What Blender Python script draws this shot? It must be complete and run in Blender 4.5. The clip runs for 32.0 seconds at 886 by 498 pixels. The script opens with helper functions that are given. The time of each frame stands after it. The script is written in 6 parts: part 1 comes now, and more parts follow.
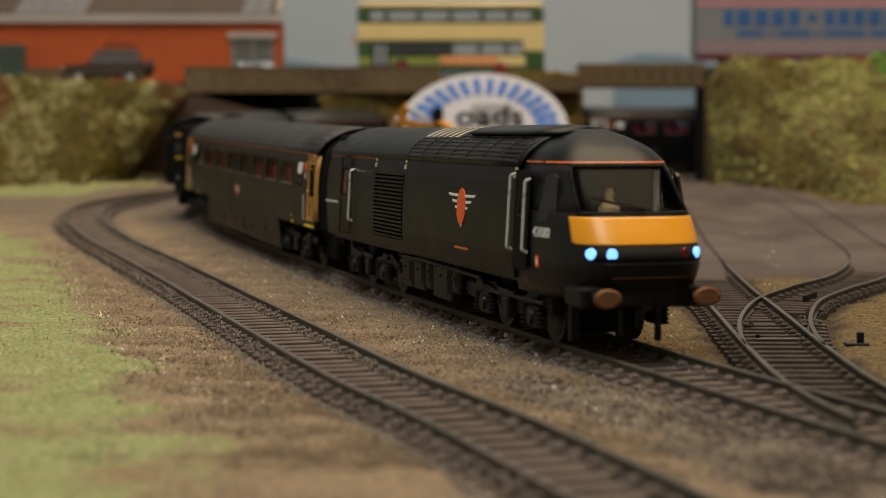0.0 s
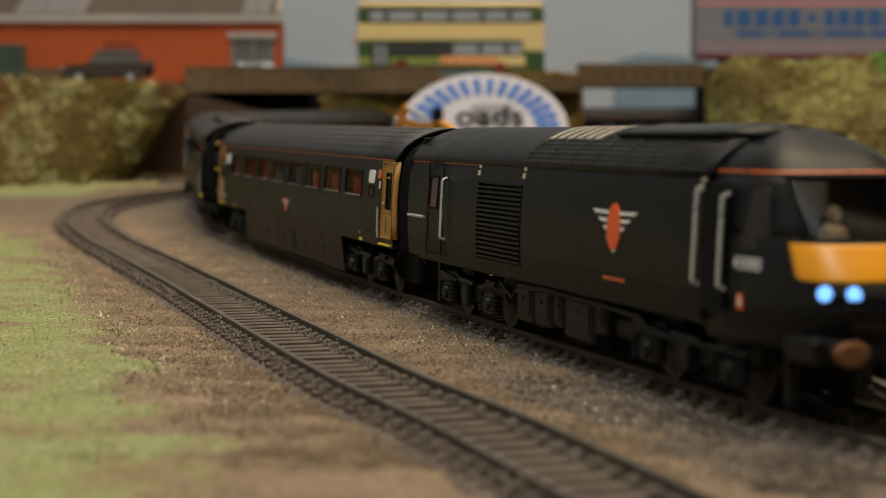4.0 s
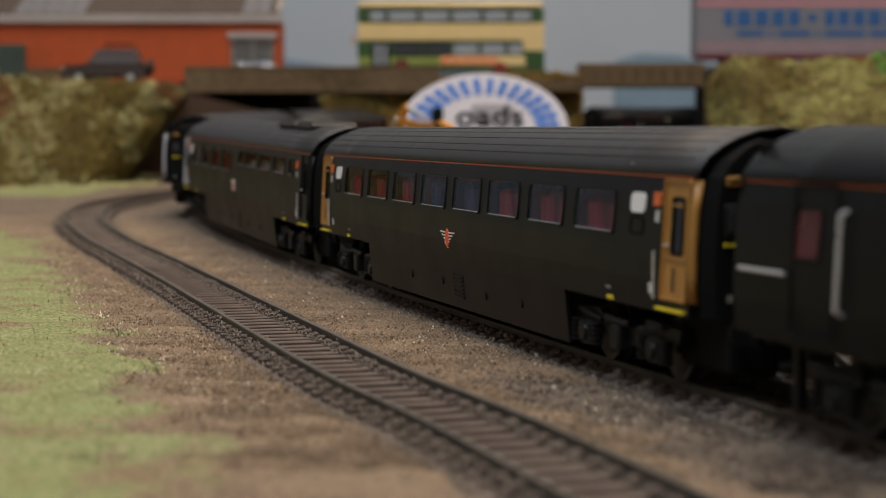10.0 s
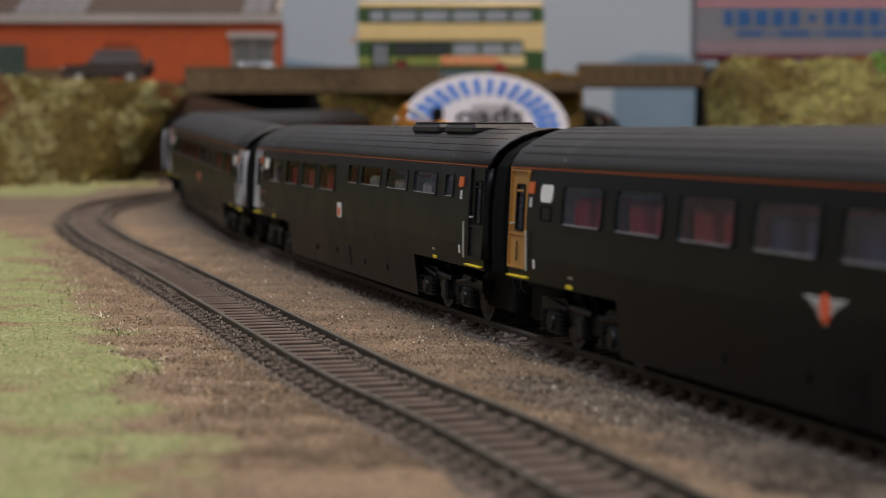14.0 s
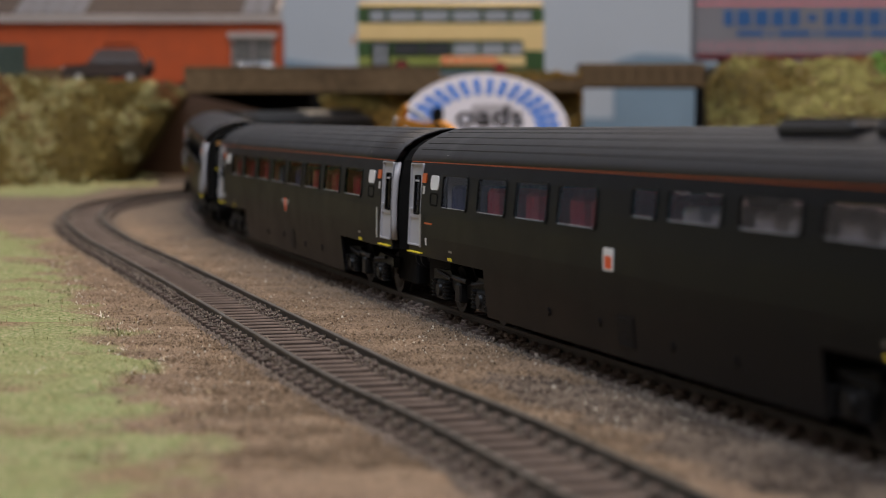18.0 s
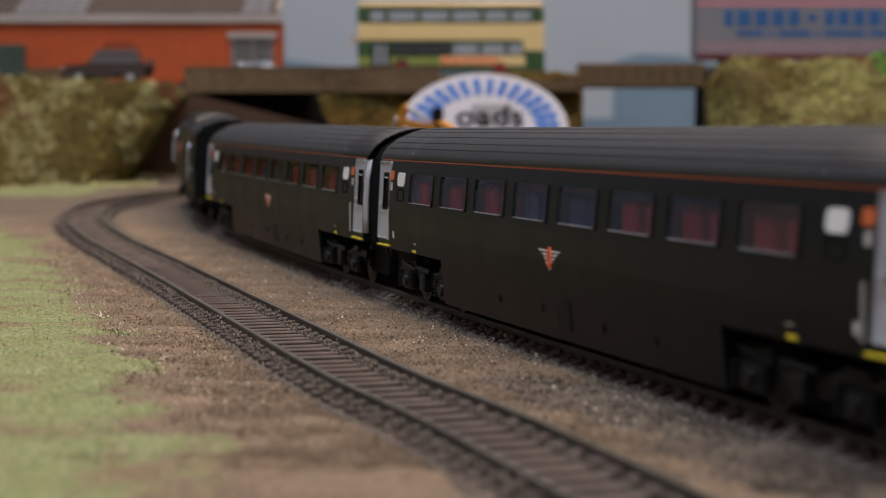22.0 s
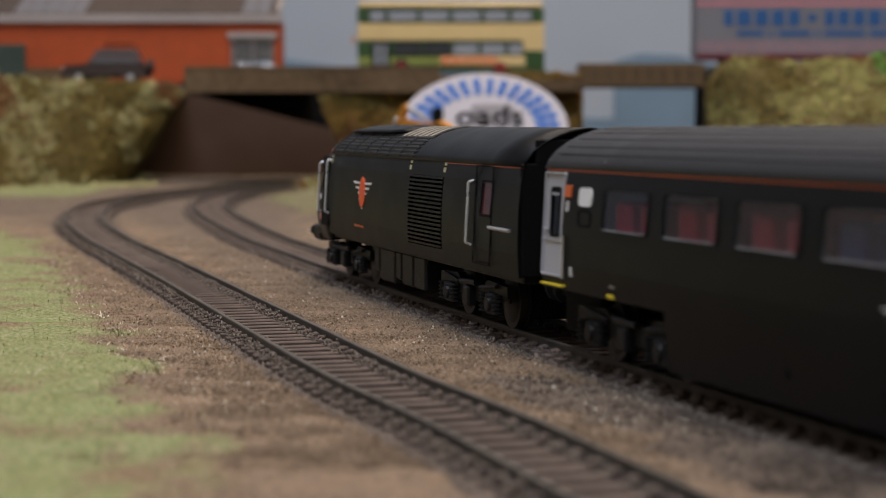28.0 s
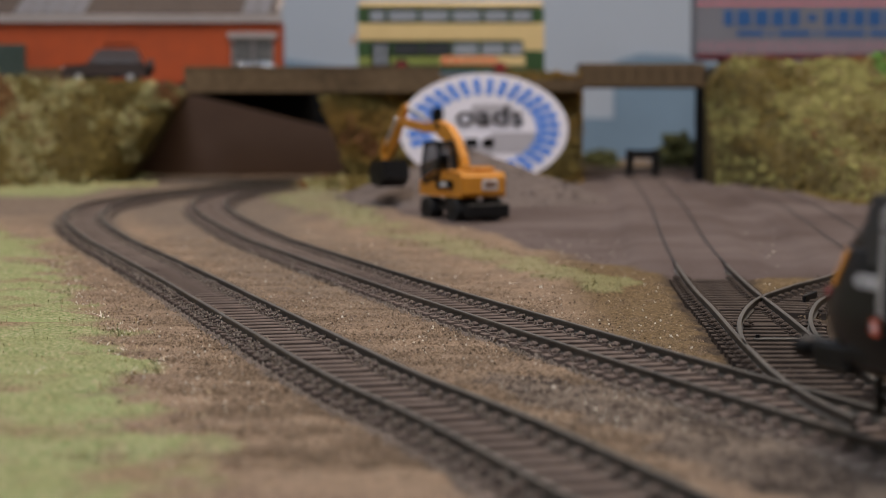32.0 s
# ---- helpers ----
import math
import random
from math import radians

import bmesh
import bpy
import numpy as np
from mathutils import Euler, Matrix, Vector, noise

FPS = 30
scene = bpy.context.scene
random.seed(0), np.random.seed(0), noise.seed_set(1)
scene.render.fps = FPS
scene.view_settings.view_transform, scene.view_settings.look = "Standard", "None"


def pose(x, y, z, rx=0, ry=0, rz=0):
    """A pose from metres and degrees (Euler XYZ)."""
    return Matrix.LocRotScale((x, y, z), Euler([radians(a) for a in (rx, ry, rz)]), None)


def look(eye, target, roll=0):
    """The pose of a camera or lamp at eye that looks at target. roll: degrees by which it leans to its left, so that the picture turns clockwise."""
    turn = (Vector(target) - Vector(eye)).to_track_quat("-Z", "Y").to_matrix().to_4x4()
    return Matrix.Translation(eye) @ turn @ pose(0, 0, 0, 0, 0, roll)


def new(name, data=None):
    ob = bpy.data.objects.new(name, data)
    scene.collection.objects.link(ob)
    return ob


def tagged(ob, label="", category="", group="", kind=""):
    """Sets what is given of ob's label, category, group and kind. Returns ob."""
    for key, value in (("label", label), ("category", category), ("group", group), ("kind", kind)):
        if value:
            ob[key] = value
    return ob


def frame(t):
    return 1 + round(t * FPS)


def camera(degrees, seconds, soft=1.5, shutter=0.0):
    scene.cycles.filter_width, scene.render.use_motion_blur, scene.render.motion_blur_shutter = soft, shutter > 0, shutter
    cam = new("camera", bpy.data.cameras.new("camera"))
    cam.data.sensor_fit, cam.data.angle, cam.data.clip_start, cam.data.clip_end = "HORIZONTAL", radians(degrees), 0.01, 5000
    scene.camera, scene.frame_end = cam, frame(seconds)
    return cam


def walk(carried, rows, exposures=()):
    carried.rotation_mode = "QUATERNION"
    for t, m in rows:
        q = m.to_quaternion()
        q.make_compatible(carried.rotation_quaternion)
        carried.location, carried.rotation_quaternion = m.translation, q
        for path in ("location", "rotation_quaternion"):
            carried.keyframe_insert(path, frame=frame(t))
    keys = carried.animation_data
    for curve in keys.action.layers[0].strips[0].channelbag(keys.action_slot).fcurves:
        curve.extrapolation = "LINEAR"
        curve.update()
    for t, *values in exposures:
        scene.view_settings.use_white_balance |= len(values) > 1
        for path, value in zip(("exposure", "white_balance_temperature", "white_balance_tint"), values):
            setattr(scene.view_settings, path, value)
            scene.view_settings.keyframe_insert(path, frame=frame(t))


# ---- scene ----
# The camera stands still a hand's width above the lineside grass.
EYE = 0.0529
cam = camera(27.84, 32.0, soft=0.6, shutter=0.5)
cam.data.dof.use_dof = True
cam.data.dof.focus_distance = 0.47
cam.data.dof.aperture_fstop = 20.0
STAND = pose(0, 0, EYE, 90 - 3.80, 0, 0)
# The clip's own white balance drifts from warm to cool as the train comes on.
TINTS = [(0.0, 0.0, 7100, 4), (3.0, 0.0, 7050, 4), (6.0, 0.0, 6800, 6), (9.0, 0.0, 6400, 9), (12.0, 0.0, 6170, 11), (17.0, 0.0, 6040, 13), (21.0, 0.0, 5980, 14), (32.0, 0.0, 5980, 13)]
walk(cam, [(0.0, STAND), (32.0, STAND)], TINTS)

# ---- light: a dim hobby room, warm lamp to the far right, softer daylight tube overhead ----
world = bpy.data.worlds.new("room_air")
scene.world = world
world.use_nodes = True
world.node_tree.nodes["Background"].inputs[0].default_value = (0.75, 0.85, 1.0, 1)
world.node_tree.nodes["Background"].inputs[1].default_value = 0.05


def lamp(name, eye, target, power, sx, sy, colour):
    data = bpy.data.lights.new(name, "AREA")
    data.shape, data.size, data.size_y, data.energy, data.color = "RECTANGLE", sx, sy, power, colour
    ob = new(name, data)
    ob.matrix_world = look(eye, target)
    return ob


lamp("ceiling_lamp", (0.25, 0.8, 1.8), (0.05, 0.55, 0.0), 38.5, 1.3, 1.5, (1.0, 0.79, 0.58))
lamp("ceiling_tube", (-0.35, -0.15, 1.75), (0.0, 0.9, 0.05), 24.0, 0.5, 1.2, (0.86, 0.92, 1.0))

# ---- materials ----


def mat(name, colour, rough=0.6, metal=0.0, vary=0.25, scale=300.0, bump=0.0, bscale=900.0, tone=None, island=0.0, emit=0.0, coat=0.0, gloss=0.5):
    """A surface with two scales of variation, fine relief and, where pieces are joined, a shade for each piece."""
    m = bpy.data.materials.new(name)
    m.use_nodes = True
    nt = m.node_tree
    n, l = nt.nodes, nt.links
    b = n["Principled BSDF"]
    b.inputs["Metallic"].default_value = metal
    b.inputs["Coat Weight"].default_value = coat
    b.inputs["Specular IOR Level"].default_value = gloss
    co = n.new("ShaderNodeTexCoord")
    col = n.new("ShaderNodeMix")
    col.data_type = "RGBA"
    dark = tone if tone else tuple(c * (1 - vary) for c in colour)
    lite = tuple(min(1, c * (1 + vary * 0.6)) for c in colour)
    col.inputs[6].default_value = (*dark, 1)
    col.inputs[7].default_value = (*lite, 1)
    t1 = n.new("ShaderNodeTexNoise")
    t1.inputs["Scale"].default_value = scale * 0.12
    t1.inputs["Detail"].default_value = 3
    t2 = n.new("ShaderNodeTexNoise")
    t2.inputs["Scale"].default_value = scale
    t2.inputs["Detail"].default_value = 4
    mix = n.new("ShaderNodeMath")
    mix.operation = "ADD"
    l.new(co.outputs["Object"], t1.inputs["Vector"])
    l.new(co.outputs["Object"], t2.inputs["Vector"])
    l.new(t1.outputs["Fac"], mix.inputs[0])
    l.new(t2.outputs["Fac"], mix.inputs[1])
    ramp = n.new("ShaderNodeMapRange")
    ramp.inputs["From Min"].default_value = 0.7
    ramp.inputs["From Max"].default_value = 1.3
    l.new(mix.outputs[0], ramp.inputs["Value"])
    fac = ramp.outputs["Result"]
    if island:
        geo = n.new("ShaderNodeNewGeometry")
        blend = n.new("ShaderNodeMix")
        blend.inputs[0].default_value = island
        l.new(fac, blend.inputs[2])
        l.new(geo.outputs["Random Per Island"], blend.inputs[3])
        fac = blend.outputs[0]
    l.new(fac, col.inputs[0])
    l.new(col.outputs[2], b.inputs["Base Color"])
    rr = n.new("ShaderNodeMapRange")
    rr.inputs["To Min"].default_value = max(0.02, rough - 0.08)
    rr.inputs["To Max"].default_value = min(1, rough + 0.08)
    l.new(t2.outputs["Fac"], rr.inputs["Value"])
    l.new(rr.outputs["Result"], b.inputs["Roughness"])
    if bump:
        t3 = n.new("ShaderNodeTexNoise")
        t3.inputs["Scale"].default_value = bscale
        t3.inputs["Detail"].default_value = 4
        l.new(co.outputs["Object"], t3.inputs["Vector"])
        bp = n.new("ShaderNodeBump")
        bp.inputs["Strength"].default_value = bump
        bp.inputs["Distance"].default_value = 0.0006
        l.new(t3.outputs["Fac"], bp.inputs["Height"])
        l.new(bp.outputs["Normal"], b.inputs["Normal"])
    if emit:
        b.inputs["Emission Color"].default_value = (*colour, 1)
        b.inputs["Emission Strength"].default_value = emit
    return m


def glass(name, tint, gloss=0.12, rough=0.06):
    m = bpy.data.materials.new(name)
    m.use_nodes = True
    n, l = m.node_tree.nodes, m.node_tree.links
    n.remove(n["Principled BSDF"])
    a, b, mx = n.new("ShaderNodeBsdfTransparent"), n.new("ShaderNodeBsdfGlossy"), n.new("ShaderNodeMixShader")
    a.inputs[0].default_value = (*tint, 1)
    b.inputs[0].default_value = (0.9, 0.9, 0.9, 1)
    b.inputs["Roughness"].default_value = rough
    mx.inputs[0].default_value = gloss
    l.new(a.outputs[0], mx.inputs[1])
    l.new(b.outputs[0], mx.inputs[2])
    l.new(mx.outputs[0], n["Material Output"].inputs[0])
    return m


BLACK = mat("satin_black_paint", (0.0066, 0.0072, 0.0085), 0.38, vary=0.2, scale=90, bump=0.02, bscale=3000, gloss=0.12)
# Body black, glossier and with the nose's sheen lifted into its colour.
NOSE = mat("glossy_black_nose_with_sheen", (0.0085, 0.0092, 0.0112), 0.36, vary=0.2, scale=90, bump=0.02, bscale=3000, gloss=0.17)
ROOF = mat("dark_grey_roof_paint", (0.022, 0.022, 0.025), 0.5, vary=0.2, scale=120, bump=0.06, bscale=2500, gloss=0.35)
SOOT = mat("matt_black_underframe", (0.0085, 0.0085, 0.009), 0.45, vary=0.3, scale=300, bump=0.2, gloss=0.2)
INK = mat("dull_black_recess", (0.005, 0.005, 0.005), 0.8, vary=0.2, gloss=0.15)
ORANGE = mat("orange_lining", (0.62, 0.13, 0.025), 0.45, vary=0.12)
EMBER = mat("orange_red_emblem", (0.80, 0.10, 0.015), 0.4, vary=0.05)
WHITE = mat("white_paint", (0.80, 0.80, 0.80), 0.45, vary=0.06)
SILVER = mat("silver_grey_door_paint", (0.42, 0.42, 0.45), 0.4, vary=0.08, scale=120)
TAN = mat("tan_gold_door_paint", (0.40, 0.20, 0.045), 0.42, vary=0.12, scale=120)
YELLOW = mat("yellow_warning_panel", (0.74, 0.30, 0.010), 0.38, vary=0.06, scale=100)
PALEMARK = mat("pale_cream_mark", (0.48, 0.44, 0.26), 0.5, vary=0.08)
LEMON = mat("yellow_mark", (0.85, 0.68, 0.03), 0.5, vary=0.08)
CHROME = mat("handrail_metal", (0.62, 0.62, 0.64), 0.3, metal=0.6, vary=0.08)
RUST = mat("rusty_brown_metal", (0.20, 0.095, 0.045), 0.6, metal=0.2, vary=0.35, scale=400, bump=0.3, gloss=0.06)
RED = mat("red_seat_plastic", (0.42, 0.02, 0.042), 0.55, vary=0.15)
BLUE = mat("dark_blue_plastic", (0.03, 0.045, 0.14), 0.55, vary=0.15)
CREAM = mat("pale_table_plastic", (0.55, 0.54, 0.53), 0.5, vary=0.1)
GRILLE = mat("beige_fan_grille", (0.30, 0.27, 0.22), 0.6, vary=0.25, scale=500)
LAMPBLUE = mat("lit_blue_white_headlamp", (0.16, 0.42, 1.0), 0.3, vary=0.0, emit=1.9)
LAMPOFF = mat("unlit_red_lamp", (0.16, 0.01, 0.01), 0.2, vary=0.0)
GLASS = glass("tinted_carriage_glass", (0.84, 0.83, 0.86), 0.08, 0.05)
SCREEN = glass("cab_windscreen_glass", (0.85, 0.85, 0.85), 0.006, 0.08)
WHEELSTEEL = mat("dark_wheel_steel", (0.03, 0.028, 0.027), 0.5, metal=0.4, vary=0.3, scale=300)
STEEL = mat("weathered_rail_steel", (0.082, 0.073, 0.06), 0.5, metal=0.1, vary=0.35, scale=250, bump=0.2, gloss=0.3)
SLEEPER = mat("brown_plastic_sleeper", (0.125, 0.098, 0.084), 0.8, vary=0.4, scale=200, bump=0.4, gloss=0.06)
TIMBER = mat("dark_stained_timber", (0.07, 0.055, 0.045), 0.8, vary=0.4, scale=200, bump=0.4, gloss=0.06)
GRIME = mat("grimy_buried_rail", (0.028, 0.024, 0.022), 0.6, vary=0.3, scale=250, gloss=0.15)
BALLAST = mat("grey_ballast_chips", (0.25, 0.212, 0.172), 0.9, vary=0.45, scale=500, island=0.8, bump=0.4, gloss=0.06)
GRIT = mat("brown_grit", (0.32, 0.24, 0.163), 0.9, vary=0.62, scale=500, island=0.95, gloss=0.06)
ASH = mat("grey_ash_infill", (0.13, 0.105, 0.088), 0.95, vary=0.35, scale=260, bump=0.8, bscale=1100, gloss=0.06)

# ---- mesh helpers ----


class Shape:
    """Points and faces of one mesh, in millimetres unless told otherwise."""

    def __init__(self, unit=0.001):
        self.v, self.f, self.unit = [], [], unit

    def add(self, pts, faces):
        k = len(self.v)
        self.v += [tuple(p) for p in pts]
        self.f += [tuple(i + k for i in f) for f in faces]
        return self

    def box(self, x0, x1, y0, y1, z0, z1, bev=0.0):
        if not bev:
            p = [(x, y, z) for z in (z0, z1) for y in (y0, y1) for x in (x0, x1)]
            return self.add(p, [(0, 2, 3, 1), (4, 5, 7, 6), (0, 1, 5, 4), (2, 6, 7, 3), (0, 4, 6, 2), (1, 3, 7, 5)])
        b = min(bev, (x1 - x0) / 2.1, (y1 - y0) / 2.1, (z1 - z0) / 2.1)
        ring = lambda i: [(x0 + i, y0 + b), (x0 + b, y0 + i), (x1 - b, y0 + i), (x1 - i, y0 + b), (x1 - i, y1 - b), (x1 - b, y1 - i), (x0 + b, y1 - i), (x0 + i, y1 - b)]
        return self.loft([[(x, y, z0) for x, y in ring(b)], [(x, y, z0 + b) for x, y in ring(0)], [(x, y, z1 - b) for x, y in ring(0)], [(x, y, z1) for x, y in ring(b)]], True, True)

    def loft(self, rows, closed=True, caps=False):
        n, k = len(rows[0]), len(self.v)
        for r in rows:
            self.v += [tuple(p) for p in r]
        for i in range(len(rows) - 1):
            for j in range(n if closed else n - 1):
                a, b = k + i * n + j, k + i * n + (j + 1) % n
                self.f.append((a, b, b + n, a + n))
        if caps:
            self.f.append(tuple(reversed(range(k, k + n))))
            e = k + (len(rows) - 1) * n
            self.f.append(tuple(range(e, e + n)))
        return self

    def tube(self, a, b, r, n=10, r2=None):
        a, b = Vector(a), Vector(b)
        q = (b - a).to_track_quat("Z", "Y")
        r2 = r if r2 is None else r2
        ring = lambda o, rad: [o + q @ Vector((rad * math.cos(2 * math.pi * i / n), rad * math.sin(2 * math.pi * i / n), 0)) for i in range(n)]
        return self.loft([ring(a, r), ring(b, r2)], True, True)

    def pipe(self, pts, r, n=6):
        for a, b in zip(pts, pts[1:]):
            self.tube(a, b, r, n)
        return self

    def turned(self, m):
        self.v = [tuple(m @ Vector(p)) for p in self.v]
        return self

    def mesh(self, name, material, smooth=False):
        me = bpy.data.meshes.new(name)
        u = self.unit
        me.from_pydata([(x * u, y * u, z * u) for x, y, z in self.v], [], self.f)
        me.materials.append(material)
        if smooth:
            me.shade_smooth()
            me.set_sharp_from_angle(angle=radians(35))
        return me


def part(name, shape, material, parent=None, label="", smooth=False, at=None, thick=0.0):
    """One mesh object under its thing or part; shape may be a mesh that is shared."""
    me = shape.mesh(name, material, smooth) if isinstance(shape, Shape) else shape
    ob = new(name, me)
    if parent:
        ob.parent = parent
    if at is not None:
        ob.matrix_basis = at
    if label:
        ob["label"] = label
    if thick:
        so = ob.modifiers.new("thickness", "SOLIDIFY")
        so.thickness, so.offset = thick, 0
    return ob


def thing(name, label, category, group="", at=None, kind=""):
    ob = new(name)
    ob.empty_display_size = 0.01
    if at is not None:
        ob.matrix_basis = at
    return tagged(ob, label, category, group, kind)


def tape(name, label, material, kind, shape, smooth=False, category=""):
    ob = new(name, shape.mesh(name, material, smooth))
    return tagged(ob, label, category, "", kind)


def rounded(w, h, r, n=5):
    pts = []
    for cx, cy, a0 in ((w / 2 - r, h / 2 - r, 0), (-w / 2 + r, h / 2 - r, 90), (-w / 2 + r, -h / 2 + r, 180), (w / 2 - r, -h / 2 + r, 270)):
        for i in range(n):
            a = radians(a0 + 90 * i / (n - 1))
            pts.append((cx + r * math.cos(a), cy + r * math.sin(a)))
    return pts


def ring(w, h, r, rim, d0, d1):
    """A rounded window rim facing -y."""
    o, i = rounded(w, h, r), rounded(w - 2 * rim, h - 2 * rim, max(0.2, r - rim))
    rows = [[(x, d1, z) for x, z in o], [(x, d0, z) for x, z in o], [(x, d0, z) for x, z in i], [(x, d1, z) for x, z in i]]
    return Shape().loft(rows, True)


def plate(outline, d0, d1):
    """A flat plate facing -y."""
    s = Shape().loft([[(x, d1, z) for x, z in outline], [(x, d0, z) for x, z in outline]], True, True)
    return s


def text_mesh(words, size, material, depth=0.04, slant=0.0, bold=0.0):
    cu = bpy.data.curves.new("lettering", "FONT")
    cu.body, cu.size, cu.extrude, cu.align_x, cu.align_y, cu.shear = words, size * 0.001, depth * 0.001, "CENTER", "CENTER", slant
    cu.offset = bold * 0.001
    ob = bpy.data.objects.new("lettering", cu)
    scene.collection.objects.link(ob)
    bpy.context.view_layer.update()
    me = bpy.data.meshes.new_from_object(ob.evaluated_get(bpy.context.evaluated_depsgraph_get()))
    bpy.data.objects.remove(ob)
    bpy.data.curves.remove(cu)
    me.transform(pose(0, 0, 0, 90, 0, 0))
    me.materials.clear()
    me.materials.append(material)
    return me


# ---- the plan: ground heights and the way of the tracks ----
GROUND_Y = (0, 0.53, 0.77, 0.96, 1.16, 1.33, 1.43, 1.6, 2.5)
GROUND_Z = (0, 0, 0.0019, 0.0081, 0.0117, 0.0154, 0.0178, 0.0195, 0.0195)
RAIL_TOP = 0.0045


def lie(y):
    return float(np.interp(y, GROUND_Y, GROUND_Z))


BEND_S = -1.32 + 0.06 * np.arange(33)
BEND = [0.36, 0.4, 0.48, 0.77, 1.48, 2.27, 2.43, 2.44, 2.46, 2.48, 2.5, 2.48, 2.42, 1.51, 0.68, 0.27, 0.1, -0.04, 0.08, 0.09, -0.1, 0.0, 0.06, 0.2, 0.1, 0.2, 0.25, 0.3, 3.4, 3.2, 2.9, 2.7, 2.7]
WAY_S = np.arange(-2.4, 1.5, 0.005)
turn = np.interp(WAY_S, BEND_S, BEND, left=0.3, right=2.7)
head = np.concatenate([[0], np.cumsum((turn[1:] + turn[:-1]) * 0.0025)])
zero = int(np.argmin(abs(WAY_S)))
head += -1.27272 - head[zero]
WAY_X = np.concatenate([[0], np.cumsum((np.cos(head[1:]) + np.cos(head[:-1])) * 0.0025)])
WAY_Y = np.concatenate([[0], np.cumsum((np.sin(head[1:]) + np.sin(head[:-1])) * 0.0025)])
WAY_X += 0.02744 - WAY_X[zero]
WAY_Y += 0.43466 - WAY_Y[zero]


def way(s):
    x, y = float(np.interp(s, WAY_S, WAY_X)), float(np.interp(s, WAY_S, WAY_Y))
    return Vector((x, y, lie(y) + RAIL_TOP))


def spline(points, step=0.004):
    """A smooth line through a few plan points, at even steps."""
    p = [np.array(q, float) for q in points]
    p = [2 * p[0] - p[1], *p, 2 * p[-1] - p[-2]]
    out = []
    for a, b, c, d in zip(p, p[1:], p[2:], p[3:]):
        for t in np.linspace(0, 1, 40, endpoint=False):
            out.append(0.5 * (2 * b + (c - a) * t + (2 * a - 5 * b + 4 * c - d) * t * t + (3 * b - a - 3 * c + d) * t ** 3))
    out.append(p[-2])
    out = np.array(out)
    run = np.concatenate([[0], np.cumsum(np.hypot(*np.diff(out, axis=0).T))])
    s = np.arange(0, run[-1], step)
    return np.stack([np.interp(s, run, out[:, 0]), np.interp(s, run, out[:, 1])], 1)


def main_line(s0, s1, step=0.004):
    s = np.arange(s0, s1, step)
    return np.stack([np.interp(s, WAY_S, WAY_X), np.interp(s, WAY_S, WAY_Y)], 1)


LINE_2 = main_line(-1.75, 0.62)
LINE_1 = spline([(0.165, -0.09), (0.098, 0.06), (0.048, 0.17), (0.0065, 0.297), (-0.0145, 0.356), (-0.0405, 0.442), (-0.076, 0.56), (-0.112, 0.672), (-0.146, 0.776), (-0.174, 0.866), (-0.1855, 0.93), (-0.1880, 0.985), (-0.1815, 1.045), (-0.165, 1.12), (-0.138, 1.2), (-0.095, 1.27), (-0.04, 1.335), (0.03, 1.405), (0.11, 1.46), (0.2, 1.5), (0.33, 1.545), (0.5, 1.6)])
SIDING = spline([(0.0965, 0.228), (0.0845, 0.27), (0.0775, 0.31), (0.0755, 0.347), (0.077, 0.39), (0.0792, 0.43), (0.083, 0.49), (0.0872, 0.565), (0.0957, 0.68), (0.109, 0.83), (0.1235, 0.996), (0.146, 1.3), (0.156, 1.4)])
BRANCH = spline([(0.0752, 0.375), (0.0795, 0.42), (0.087, 0.465), (0.1, 0.514), (0.117, 0.552), (0.139, 0.594), (0.1585, 0.655), (0.17, 0.72), (0.1785, 0.8), (0.1865, 0.89), (0.193, 0.98), (0.2, 1.1), (0.206, 1.19)])


def sides(line):
    d = np.gradient(line, axis=0)
    d /= np.hypot(d[:, 0], d[:, 1])[:, None]
    return d, np.stack([-d[:, 1], d[:, 0]], 1)


RAIL = [(-0.9, 0), (-0.9, 0.35), (-0.3, 0.6), (-0.3, 1.7), (-0.55, 1.95), (-0.55, 2.4), (-0.4, 2.5), (0.4, 2.5), (0.55, 2.4), (0.55, 1.95), (0.3, 1.7), (0.3, 0.6), (0.9, 0.35), (0.9, 0)]


def rail(line, off, owner, keep=None, metal=None):
    d, nrm = sides(line)
    rows = []
    for (x, y), (nx, ny) in zip(line, nrm):
        z = lie(y) + 0.002
        rows.append([(x + nx * (off + a * 0.001), y + ny * (off + a * 0.001), z + b * 0.001) for a, b in RAIL])
    if keep:
        rows = [r for i, r in enumerate(rows) if keep(*line[i])]
    return part("rail", Shape(1.0).loft(rows, True, True), metal or STEEL, owner)


def sleeper_mesh(length, wide, left=0.0, right=0.0, seats=(-8.9, 8.9), wood=None):
    """A moulded sleeper with a caked chair on both sides of each rail."""
    s = Shape().box(-wide, wide, -length / 2 - right, length / 2 + left, -1.2, 2.0, 0.16)
    for e in seats:
        s.box(-wide + 0.1, wide - 0.1, e - 2.9, e + 2.9, 1.9, 2.3, 0.12)
        for k in (-1, 1):
            s.box(-1.15, 1.15, e + k * 1.5 - 0.85, e + k * 1.5 + 0.85, 2.1, 3.3, 0.4)
            s.box(-0.6, 0.6, e + k * 2.5 - 0.4, e + k * 2.5 + 0.4, 2.2, 2.95, 0.25)
    return s.mesh("sleeper", wood or SLEEPER)


